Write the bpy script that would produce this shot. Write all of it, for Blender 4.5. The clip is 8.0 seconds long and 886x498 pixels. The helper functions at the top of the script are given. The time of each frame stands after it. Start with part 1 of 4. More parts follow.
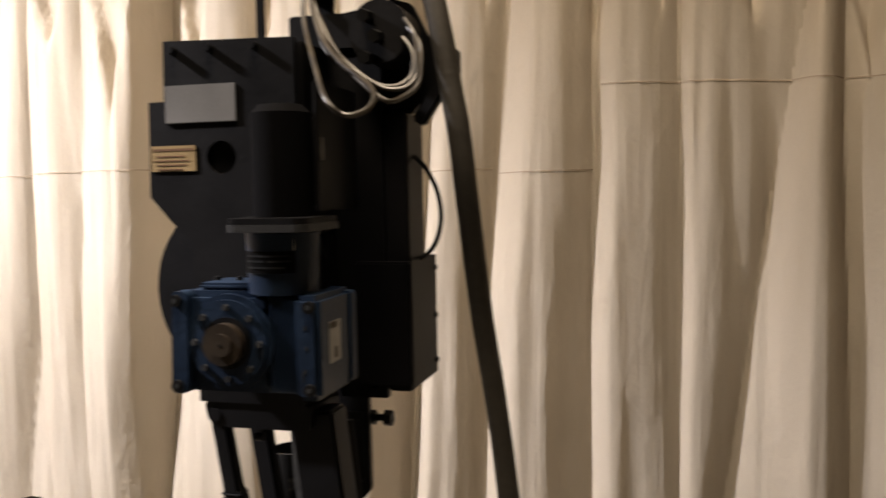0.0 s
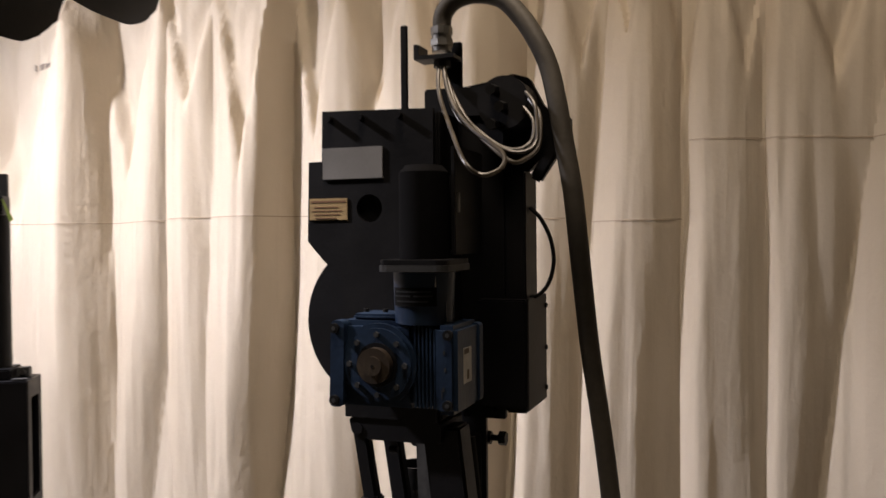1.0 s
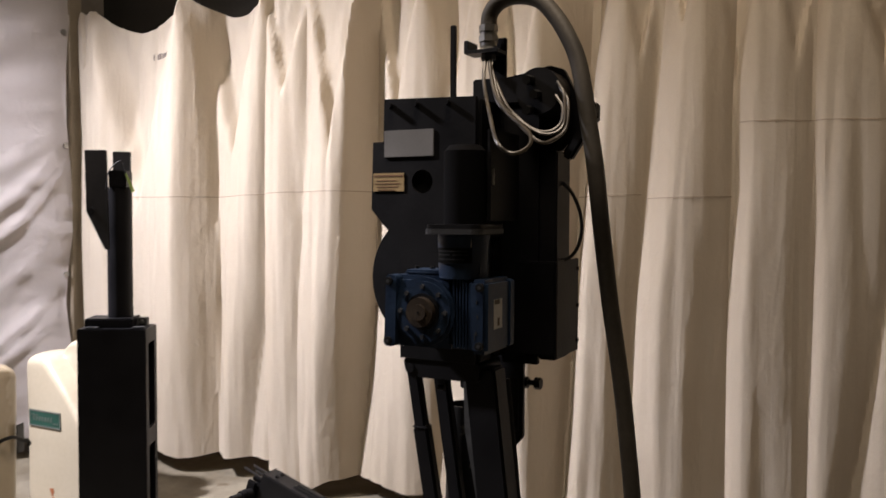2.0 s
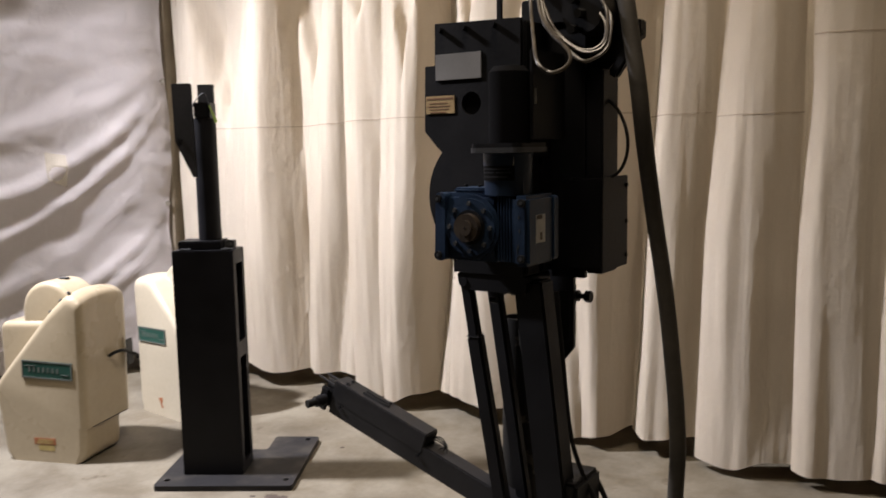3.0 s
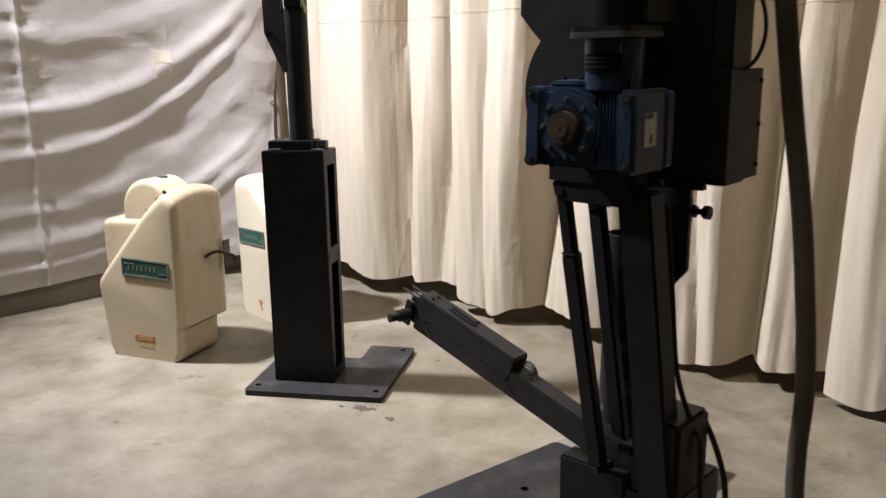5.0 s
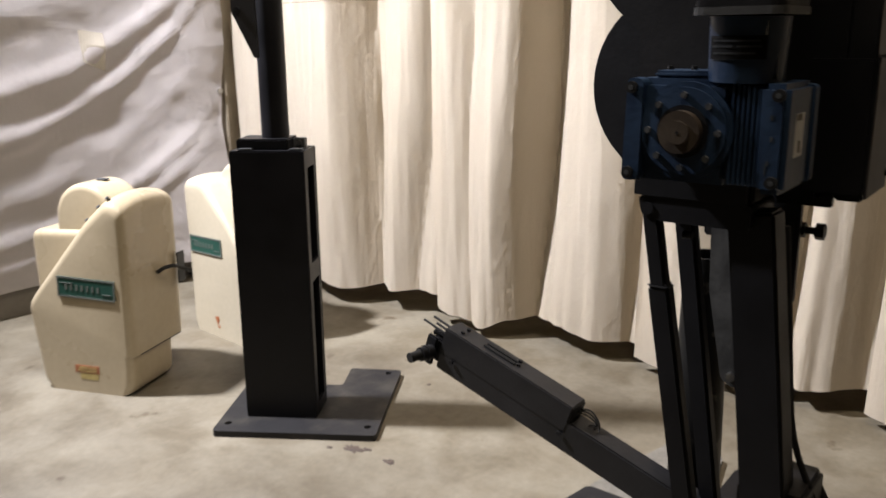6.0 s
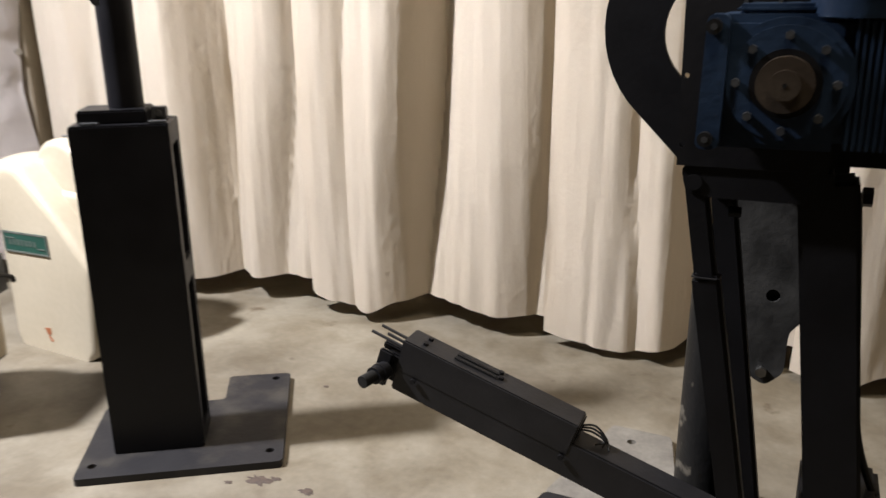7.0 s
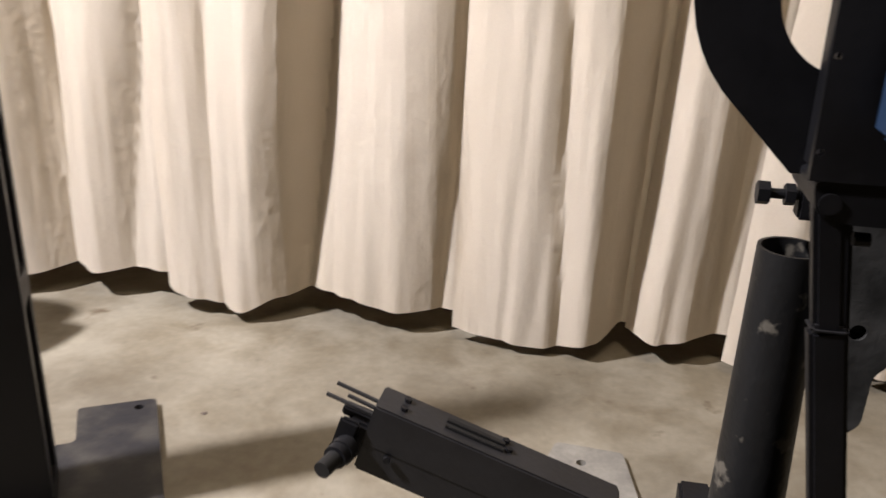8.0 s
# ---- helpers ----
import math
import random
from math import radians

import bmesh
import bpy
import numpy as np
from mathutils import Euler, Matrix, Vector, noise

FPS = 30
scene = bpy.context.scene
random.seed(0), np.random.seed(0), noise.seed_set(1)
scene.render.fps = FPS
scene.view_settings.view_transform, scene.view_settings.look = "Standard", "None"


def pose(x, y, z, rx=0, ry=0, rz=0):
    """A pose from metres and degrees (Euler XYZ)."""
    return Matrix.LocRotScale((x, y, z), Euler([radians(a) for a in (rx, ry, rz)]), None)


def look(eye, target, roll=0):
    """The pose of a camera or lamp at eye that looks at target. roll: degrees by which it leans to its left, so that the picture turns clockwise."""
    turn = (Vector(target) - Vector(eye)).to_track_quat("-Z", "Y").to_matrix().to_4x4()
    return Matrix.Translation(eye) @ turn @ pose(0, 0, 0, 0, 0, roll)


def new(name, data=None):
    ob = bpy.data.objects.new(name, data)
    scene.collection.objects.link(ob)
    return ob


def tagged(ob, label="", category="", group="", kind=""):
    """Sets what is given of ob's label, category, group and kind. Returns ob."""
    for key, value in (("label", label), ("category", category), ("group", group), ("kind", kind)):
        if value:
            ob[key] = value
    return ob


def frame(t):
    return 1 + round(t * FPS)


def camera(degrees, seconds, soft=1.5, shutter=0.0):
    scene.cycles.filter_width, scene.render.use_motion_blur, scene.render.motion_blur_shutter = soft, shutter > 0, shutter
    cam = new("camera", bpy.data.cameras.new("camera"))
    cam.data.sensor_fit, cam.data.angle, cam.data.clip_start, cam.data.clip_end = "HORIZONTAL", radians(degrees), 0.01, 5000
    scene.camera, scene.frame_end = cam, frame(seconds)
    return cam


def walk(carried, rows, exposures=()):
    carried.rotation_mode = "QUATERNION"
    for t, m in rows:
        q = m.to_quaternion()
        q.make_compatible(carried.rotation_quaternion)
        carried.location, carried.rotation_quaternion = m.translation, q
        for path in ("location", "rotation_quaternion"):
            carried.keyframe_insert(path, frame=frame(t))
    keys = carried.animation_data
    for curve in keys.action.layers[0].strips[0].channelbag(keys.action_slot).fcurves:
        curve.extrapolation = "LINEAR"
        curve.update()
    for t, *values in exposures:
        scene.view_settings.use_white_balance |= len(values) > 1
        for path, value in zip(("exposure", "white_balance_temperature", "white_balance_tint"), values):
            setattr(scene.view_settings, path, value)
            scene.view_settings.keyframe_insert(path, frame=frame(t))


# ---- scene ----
from mathutils.geometry import tessellate_polygon as tessellate

cam = camera(55.5, 8.0, shutter=0.5)
PATH = [
    (0, (0.701, -1.641, 1.502), (0.179, 0.284, 1.364), -1.11),
    (0.5, (0.611, -1.779, 1.507), (0.013, 0.127, 1.393), -1.52),
    (1, (0.685, -1.926, 1.507), (-0.004, -0.049, 1.479), -0.57),
    (1.2, (0.757, -1.972, 1.497), (0.005, -0.119, 1.480), 0.13),
    (2.3, (1.005, -2.213, 1.474), (0.047, -0.461, 1.354), 0.06),
    (2.5, (1.048, -2.216, 1.470), (0.050, -0.490, 1.311), 0.10),
    (3, (1.128, -2.206, 1.453), (0.019, -0.560, 1.214), -1.08),
    (3.5, (1.229, -2.135, 1.449), (0.004, -0.582, 1.150), -0.82),
    (4, (1.299, -2.024, 1.440), (-0.023, -0.563, 1.097), 0.11),
    (4.5, (1.237, -1.959, 1.422), (-0.122, -0.548, 1.020), -0.54),
    (4.7, (1.164, -1.948, 1.413), (-0.182, -0.531, 0.990), -0.71),
    (5.8, (0.615, -1.801, 1.406), (-0.596, -0.289, 0.907), -0.95),
    (6, (0.506, -1.756, 1.405), (-0.667, -0.210, 0.919), -0.62),
    (6.5, (0.222, -1.666, 1.392), (-0.773, -0.006, 0.888), -1.18),
    (7, (-0.014, -1.550, 1.371), (-0.783, 0.200, 0.781), -1.04),
    (7.5, (-0.212, -1.342, 1.363), (-0.822, 0.442, 0.695), 0.45),
    (8, (-0.440, -1.177, 1.347), (-0.792, 0.664, 0.649), 1.66),
]
walk(cam, [(t, look(eye, target, roll)) for t, eye, target, roll in PATH],
     exposures=[(0, 0.22, 6650, 14), (0.5, 0.02, 6550, 15), (1.0, -0.15, 6450, 17), (2.5, -0.25, 6350, 16), (3.5, -0.05, 6250, 12), (4.5, 0.05, 6250, 11), (6.5, -0.05, 6280, 11), (7, -0.08, 6300, 11), (8, 0.08, 6370, 14)])

# ---- light ----
world = bpy.data.worlds.new("hall_dark")
world.use_nodes = True
world.node_tree.nodes["Background"].inputs["Color"].default_value = (1.0, 0.86, 0.68, 1)
world.node_tree.nodes["Background"].inputs["Strength"].default_value = 0.02
scene.world = world


def area_lamp(name, eye, target, size, watts, colour, shape="DISK"):
    data = bpy.data.lights.new(name, "AREA")
    data.shape, data.size, data.energy, data.color = shape, size, watts, colour
    lamp = new(name, data)
    lamp.matrix_world = look(eye, target)
    return lamp


key = bpy.data.lights.new("high_bay_light", "SPOT")
key.energy, key.color, key.shadow_soft_size, key.spot_size, key.spot_blend = 2950, (1.0, 0.975, 1.0), 0.13, radians(78), 1.0
new("high_bay_light", key).matrix_world = look((-3.6, -0.95, 4.15), (-1.5, 1.35, -0.35))
# added warm fill for the right-hand curtains, stands for no known fixture
area_lamp("fill_light", (0.1, -0.7, 4.8), (1.0, 1.2, 1.0), 1.5, 205, (1.0, 0.835, 0.62))


# ---- materials ----
def shader(name, base, rough=0.5, metal=0.0, vary=0.25, scale=3.0, fine=60.0, bump=0.15, second=None, coat=0.0, depth=0.004, split=(0.34, 0.66), spec=0.5):
    """A surface with stains at one scale and grain at another."""
    m = bpy.data.materials.new(name)
    m.use_nodes = True
    nt = m.node_tree
    n, l = nt.nodes, nt.links
    b = n["Principled BSDF"]
    b.inputs["Metallic"].default_value = metal
    b.inputs["Specular IOR Level"].default_value = spec
    b.inputs["Coat Weight"].default_value = coat
    co = n.new("ShaderNodeTexCoord")
    big = n.new("ShaderNodeTexNoise")
    big.inputs["Scale"].default_value, big.inputs["Detail"].default_value = scale, 6
    small = n.new("ShaderNodeTexNoise")
    small.inputs["Scale"].default_value, small.inputs["Detail"].default_value = fine, 4
    l.new(co.outputs["Object"], big.inputs["Vector"])
    l.new(co.outputs["Object"], small.inputs["Vector"])
    ramp = n.new("ShaderNodeValToRGB")
    lo = second or tuple(c * (1 - vary) for c in base)
    ramp.color_ramp.elements[0].position, ramp.color_ramp.elements[1].position = split
    ramp.color_ramp.elements[0].color = (*lo, 1)
    ramp.color_ramp.elements[1].color = (*base, 1)
    l.new(big.outputs["Fac"], ramp.inputs["Fac"])
    mix = n.new("ShaderNodeMix")
    mix.data_type, mix.blend_type = "RGBA", "MULTIPLY"
    mix.inputs["Factor"].default_value = vary
    l.new(ramp.outputs["Color"], mix.inputs[6])
    l.new(small.outputs["Fac"], mix.inputs[7])
    l.new(mix.outputs[2], b.inputs["Base Color"])
    rr = n.new("ShaderNodeMapRange")
    rr.inputs["To Min"].default_value, rr.inputs["To Max"].default_value = max(0.05, rough - 0.12), min(1.0, rough + 0.12)
    l.new(big.outputs["Fac"], rr.inputs["Value"])
    l.new(rr.outputs["Result"], b.inputs["Roughness"])
    bp = n.new("ShaderNodeBump")
    bp.inputs["Strength"].default_value, bp.inputs["Distance"].default_value = bump, depth
    l.new(small.outputs["Fac"], bp.inputs["Height"])
    l.new(bp.outputs["Normal"], b.inputs["Normal"])
    return m


def concrete():
    m = shader("concrete", (0.212, 0.191, 0.146), 0.6, 0, 0.3, 1.3, 38, 0.2, (0.135, 0.119, 0.090))
    nt = m.node_tree
    n, l = nt.nodes, nt.links
    b = n["Principled BSDF"]
    co = n.new("ShaderNodeTexCoord")
    # trowel clouds and small dark oil spots
    cl = n.new("ShaderNodeTexNoise")
    cl.inputs["Scale"].default_value, cl.inputs["Detail"].default_value, cl.inputs["Distortion"].default_value = 4.0, 11, 0.25
    l.new(co.outputs["Object"], cl.inputs["Vector"])
    r1 = n.new("ShaderNodeValToRGB")
    r1.color_ramp.elements[0].position, r1.color_ramp.elements[1].position = 0.36, 0.62
    r1.color_ramp.elements[0].color, r1.color_ramp.elements[1].color = (0.66, 0.60, 0.51, 1), (1.10, 1.09, 1.07, 1)
    cl.inputs["Roughness"].default_value = 0.62
    l.new(cl.outputs["Fac"], r1.inputs["Fac"])
    sp = n.new("ShaderNodeTexNoise")
    sp.inputs["Scale"].default_value, sp.inputs["Detail"].default_value = 7.0, 5
    l.new(co.outputs["Object"], sp.inputs["Vector"])
    r2 = n.new("ShaderNodeValToRGB")
    r2.color_ramp.elements[0].position, r2.color_ramp.elements[1].position = 0.25, 0.33
    r2.color_ramp.elements[0].color, r2.color_ramp.elements[1].color = (0.45, 0.36, 0.28, 1), (1, 1, 1, 1)
    l.new(sp.outputs["Fac"], r2.inputs["Fac"])
    old = b.inputs["Base Color"].links[0].from_socket
    for r in (r1, r2):
        mx = n.new("ShaderNodeMix")
        mx.data_type, mx.blend_type = "RGBA", "MULTIPLY"
        mx.inputs["Factor"].default_value = 0.9
        l.new(old, mx.inputs[6])
        l.new(r.outputs["Color"], mx.inputs[7])
        old = mx.outputs[2]
    l.new(old, b.inputs["Base Color"])
    return m


def cloth(name, base, second, rough, wrinkle, stretch):
    """Cotton duck: weave, faint stains and fine hanging creases."""
    m = shader(name, base, rough, 0, 0.12, 0.9, 300, 0.05, second)
    nt = m.node_tree
    n, l = nt.nodes, nt.links
    b = n["Principled BSDF"]
    co, mp = n.new("ShaderNodeTexCoord"), n.new("ShaderNodeMapping")
    mp.inputs["Scale"].default_value = stretch
    cr = n.new("ShaderNodeTexNoise")
    cr.inputs["Scale"].default_value, cr.inputs["Detail"].default_value, cr.inputs["Distortion"].default_value = 1.0, 6, 1.2
    l.new(co.outputs["Object"], mp.inputs["Vector"])
    l.new(mp.outputs["Vector"], cr.inputs["Vector"])
    bp = n.new("ShaderNodeBump")
    bp.inputs["Strength"].default_value, bp.inputs["Distance"].default_value = wrinkle, 0.03
    l.new(cr.outputs["Fac"], bp.inputs["Height"])
    l.new(b.inputs["Normal"].links[0].from_socket, bp.inputs["Normal"])
    l.new(bp.outputs["Normal"], b.inputs["Normal"])
    cm = n.new("ShaderNodeTexNoise")
    cm.inputs["Scale"].default_value, cm.inputs["Detail"].default_value, cm.inputs["Distortion"].default_value = 30.0, 6, 0.5
    l.new(co.outputs["Object"], cm.inputs["Vector"])
    b2 = n.new("ShaderNodeBump")
    b2.inputs["Strength"].default_value, b2.inputs["Distance"].default_value = 0.34, 0.005
    l.new(cm.outputs["Fac"], b2.inputs["Height"])
    l.new(bp.outputs["Normal"], b2.inputs["Normal"])
    # sharp packing creases
    wp = n.new("ShaderNodeTexNoise")
    wp.inputs["Scale"].default_value, wp.inputs["Detail"].default_value = 2.6, 3
    l.new(co.outputs["Object"], wp.inputs["Vector"])
    ad = n.new("ShaderNodeVectorMath")
    ad.operation = "MULTIPLY_ADD"
    ad.inputs[1].default_value = (0.35, 0.35, 0.35)
    l.new(wp.outputs["Color"], ad.inputs[0])
    l.new(co.outputs["Object"], ad.inputs[2])
    vo = n.new("ShaderNodeTexVoronoi")
    vo.feature = "DISTANCE_TO_EDGE"
    vo.inputs["Scale"].default_value = 4.2
    sq = n.new("ShaderNodeVectorMath")
    sq.operation = "MULTIPLY"
    sq.inputs[1].default_value = (1.0, 1.0, 0.34)
    l.new(ad.outputs["Vector"], sq.inputs[0])
    l.new(sq.outputs["Vector"], vo.inputs["Vector"])
    vr = n.new("ShaderNodeMapRange")
    vr.inputs["From Min"].default_value, vr.inputs["From Max"].default_value = 0.0, 0.07
    l.new(vo.outputs["Distance"], vr.inputs["Value"])
    b3 = n.new("ShaderNodeBump")
    b3.inputs["Strength"].default_value, b3.inputs["Distance"].default_value = 0.08, 0.008
    b3.invert = True
    l.new(vr.outputs["Result"], b3.inputs["Height"])
    l.new(b2.outputs["Normal"], b3.inputs["Normal"])
    l.new(b3.outputs["Normal"], b.inputs["Normal"])
    return m


CANVAS = cloth("canvas", (0.705, 0.628, 0.516), (0.645, 0.566, 0.450), 0.9, 0.12, (15, 15, 1.1))
STITCH = shader("stitching", (0.50, 0.40, 0.29), 0.9)
TARP = cloth("white_tarpaulin", (0.79, 0.745, 0.74), (0.74, 0.695, 0.685), 0.5, 0.13, (2, 2, 4))
CONCRETE = concrete()
WALL = shader("painted_block", (0.20, 0.18, 0.15), 0.8, 0, 0.3, 2, 40, 0.2)
# kept pale so the walls out of view throw fill light back
BOUNCEWALL = shader("fill_bounce_paint", (0.50, 0.47, 0.42), 0.8, 0, 0.25, 2, 40, 0.2)
GAPWALL = shader("gap_shade_black", (0.03, 0.028, 0.025), 0.9, 0, 0.3, 2, 40, 0.2)
CEILING = shader("dark_ceiling", (0.16, 0.15, 0.14), 0.9)
TAN = shader("tan_steel", (0.33, 0.28, 0.21), 0.6, 0, 0.25, 4, 60, 0.1)
BLACK = shader("black_paint", (0.0065, 0.0065, 0.008), 0.5, 0, 0.4, 7, 90, 0.12, (0.003, 0.003, 0.004), spec=0.28)
# lighter than the other blacks: the sheen on the arm's top is in the colour
ARMPAINT = shader("arm_sheen_paint", (0.020, 0.0195, 0.021), 0.42, 0, 0.4, 8, 110, 0.1, (0.010, 0.010, 0.011), spec=0.35)
SATIN = shader("satin_black", (0.006, 0.006, 0.008), 0.45, 0, 0.35, 9, 120, 0.08, spec=0.22)
DUST = shader("concrete_dusted_steel", (0.24, 0.225, 0.19), 0.75, 0, 0.4, 6, 70, 0.2, (0.12, 0.11, 0.095))
DUSTY = shader("dusty_black_paint", (0.024, 0.023, 0.024), 0.55, 0, 0.4, 5, 70, 0.15, (0.010, 0.010, 0.011), spec=0.3)
WORN = shader("chipped_black_paint", (0.009, 0.009, 0.009), 0.45, 0, 0.3, 16, 60, 0.3, (0.10, 0.09, 0.072), split=(0.36, 0.41), spec=0.28)
GREYP = shader("scuffed_grey_paint", (0.055, 0.054, 0.050), 0.6, 0, 0.4, 14, 60, 0.3, (0.015, 0.015, 0.014))
BLUE = shader("blue_machine_paint", (0.019, 0.043, 0.092), 0.40, 0, 0.35, 9, 80, 0.2, (0.013, 0.028, 0.06))
RUST = shader("oiled_rusty_steel", (0.115, 0.092, 0.07), 0.42, 0.6, 0.3, 12, 140, 0.1, (0.085, 0.065, 0.05))
SPILL = shader("dark_spill", (0.085, 0.060, 0.045), 0.8, 0, 0.4, 40, 120, 0.3)
PLATE = shader("stained_floor_plate", (0.012, 0.0115, 0.013), 0.55, 0, 0.4, 7, 60, 0.2, (0.036, 0.033, 0.029), split=(0.33, 0.50), spec=0.3)
STEEL = shader("zinc_steel", (0.55, 0.54, 0.51), 0.32, 1.0, 0.3, 20, 120, 0.1)
GREY = shader("grey_cast_iron", (0.065, 0.068, 0.072), 0.5, 0.2, 0.3, 12, 90, 0.2)
ALU = shader("brushed_plate", (0.50, 0.50, 0.50), 0.35, 0.6, 0.15, 6, 160, 0.05)
BRASSY = shader("yellowed_label", (0.55, 0.40, 0.20), 0.5, 0, 0.2, 20, 90, 0.05)
REDBAR = shader("red_print", (0.27, 0.15, 0.08), 0.6)
WHITE = shader("white_label", (0.70, 0.68, 0.63), 0.55, 0, 0.2, 30, 80, 0.05)
HOSE = shader("grey_brown_rubber", (0.075, 0.066, 0.052), 0.6, 0, 0.35, 8, 90, 0.25, (0.045, 0.04, 0.032))
MATT = shader("matt_black_paint", (0.005, 0.005, 0.006), 0.85, 0, 0.3, 8, 90, 0.1, spec=0.08)
RUBBER = shader("black_rubber", (0.006, 0.006, 0.006), 0.6, spec=0.3)
CABLE = shader("beige_cable_sheath", (0.10, 0.081, 0.056), 0.38, 0, 0.4, 14, 90, 0.1, (0.03, 0.024, 0.018))
CREAM = shader("cream_gelcoat", (0.44, 0.372, 0.26), 0.3, 0, 0.14, 2.5, 40, 0.03, (0.385, 0.32, 0.215), coat=0.3)
PALE = shader("pale_gelcoat", (0.475, 0.425, 0.325), 0.32, 0, 0.14, 2.5, 40, 0.03, (0.42, 0.37, 0.275), coat=0.3)
GREEN = shader("green_enamel", (0.014, 0.068, 0.05), 0.45, 0, 0.25, 12, 90, 0.05)
GREENTRIM = shader("worn_silver_print", (0.17, 0.19, 0.17), 0.45, 0.3, 0.3, 20, 90, 0.05)
ORANGE = shader("orange_label", (0.38, 0.13, 0.05), 0.5, 0, 0.3, 30, 90, 0.05)
YELLOW = shader("yellow_label", (0.46, 0.36, 0.13), 0.5, 0, 0.3, 30, 90, 0.05)
TAG = shader("green_tag", (0.35, 0.50, 0.12), 0.6)
PATCH = shader("beige_patch", (0.55, 0.50, 0.42), 0.6, 0, 0.2, 8, 90, 0.05)
DARKMARK = shader("dark_print", (0.17, 0.14, 0.115), 0.8)


# ---- mesh helpers ----
def part(name, bm, material, parent=None, label="", smooth=False):
    """Links a bmesh as one mesh object under a thing or a part."""
    bmesh.ops.recalc_face_normals(bm, faces=bm.faces)
    me = bpy.data.meshes.new(name)
    bm.to_mesh(me)
    bm.free()
    me.materials.append(material)
    if smooth:
        for p in me.polygons:
            p.use_smooth = True
        me.set_sharp_from_angle(angle=radians(38))
    ob = new(name, me)
    if parent:
        ob.parent = parent
    if label:
        tagged(ob, label)
    return ob


def empty(name, m=None):
    ob = new(name)
    ob.empty_display_size = 0.1
    if m:
        ob.matrix_world = m
    return ob


def box(bm, lo, hi, bevel=0.003, m=None):
    r = bmesh.ops.create_cube(bm, size=1.0)
    vs = r["verts"]
    for v in vs:
        v.co = Vector([lo[i] + (v.co[i] + 0.5) * (hi[i] - lo[i]) for i in range(3)])
    if bevel:
        es = list({e for v in vs for e in v.link_edges})
        vs = list({v for f in bmesh.ops.bevel(bm, geom=es, offset=bevel, segments=2, affect="EDGES", clamp_overlap=True)["faces"] for v in f.verts} | {v for v in vs if v.is_valid})
    if m:
        bmesh.ops.transform(bm, matrix=m, verts=vs)
    return bm


def bx(lo, hi, bevel=0.003, m=None):
    return box(bmesh.new(), lo, hi, bevel, m)


def cyl(bm, a, b, r, seg=24, r2=None):
    a, b = Vector(a), Vector(b)
    d = b - a
    q = d.to_track_quat("Z", "Y").to_matrix().to_4x4()
    bmesh.ops.create_cone(bm, cap_ends=True, cap_tris=False, segments=seg, radius1=r, radius2=r if r2 is None else r2, depth=d.length, matrix=Matrix.Translation((a + b) / 2) @ q)
    return bm


def cy(a, b, r, seg=24, r2=None):
    return cyl(bmesh.new(), a, b, r, seg, r2)


def prism(outline, y0, y1, holes=(), m=None, bm=None):
    """A plate in the x-z plane from y0 to y1, with holes."""
    from_loops = [list(outline)] + [list(h) for h in holes]
    bm = bm or bmesh.new()
    flat = [p for loop in from_loops for p in loop]
    tris = tessellate([[Vector((x, z, 0)) for x, z in loop] for loop in from_loops])
    front = [bm.verts.new((x, y0, z)) for x, z in flat]
    back = [bm.verts.new((x, y1, z)) for x, z in flat]
    for a, b, c in tris:
        bm.faces.new((front[a], front[b], front[c]))
        bm.faces.new((back[c], back[b], back[a]))
    k = 0
    for loop in from_loops:
        n = len(loop)
        for i in range(n):
            j = (i + 1) % n
            bm.faces.new((front[k + i], front[k + j], back[k + j], back[k + i]))
        k += n
    if m:
        bmesh.ops.transform(bm, matrix=m, verts=front + back)
    return bm


def circle(x, z, r, n=24, start=0.0):
    return [(x + r * math.cos(start + 2 * math.pi * i / n), z + r * math.sin(start + 2 * math.pi * i / n)) for i in range(n)]


def smooth_path(pts, steps=8):
    """Catmull-Rom through the points."""
    pts = [Vector(p) for p in pts]
    ext = [2 * pts[0] - pts[1]] + pts + [2 * pts[-1] - pts[-2]]
    out = []
    for i in range(1, len(ext) - 2):
        p0, p1, p2, p3 = ext[i - 1:i + 3]
        for k in range(steps):
            t = k / steps
            out.append(0.5 * ((2 * p1) + (p2 - p0) * t + (2 * p0 - 5 * p1 + 4 * p2 - p3) * t * t + (3 * p1 - p0 - 3 * p2 + p3) * t ** 3))
    return out + [pts[-1]]


def sweep(pts, r, seg=12, steps=8, ribs=0.0):
    """A round tube along a smooth path."""
    path = smooth_path(pts, steps)
    bm = bmesh.new()
    rings = []
    side = Vector((0, 1, 0))
    for i, p in enumerate(path):
        d = (path[min(i + 1, len(path) - 1)] - path[max(i - 1, 0)]).normalized()
        side = (side - d * side.dot(d)).normalized()
        up = d.cross(side)
        rr = r * (1 + (ribs if i % 2 else 0))
        rings.append([bm.verts.new(p + rr * (side * math.cos(2 * math.pi * k / seg) + up * math.sin(2 * math.pi * k / seg))) for k in range(seg)])
    for a, b in zip(rings, rings[1:]):
        for k in range(seg):
            bm.faces.new((a[k], a[(k + 1) % seg], b[(k + 1) % seg], b[k]))
    bm.faces.new(rings[0])
    bm.faces.new(rings[-1])
    return bm


def bolt(parent, p, axis, r=0.008, h=0.006, mat=None, name="bolt"):
    a = Vector(p)
    return part(name, cy(a, a + Vector(axis).normalized() * h, r, 6), mat or BLACK, parent)


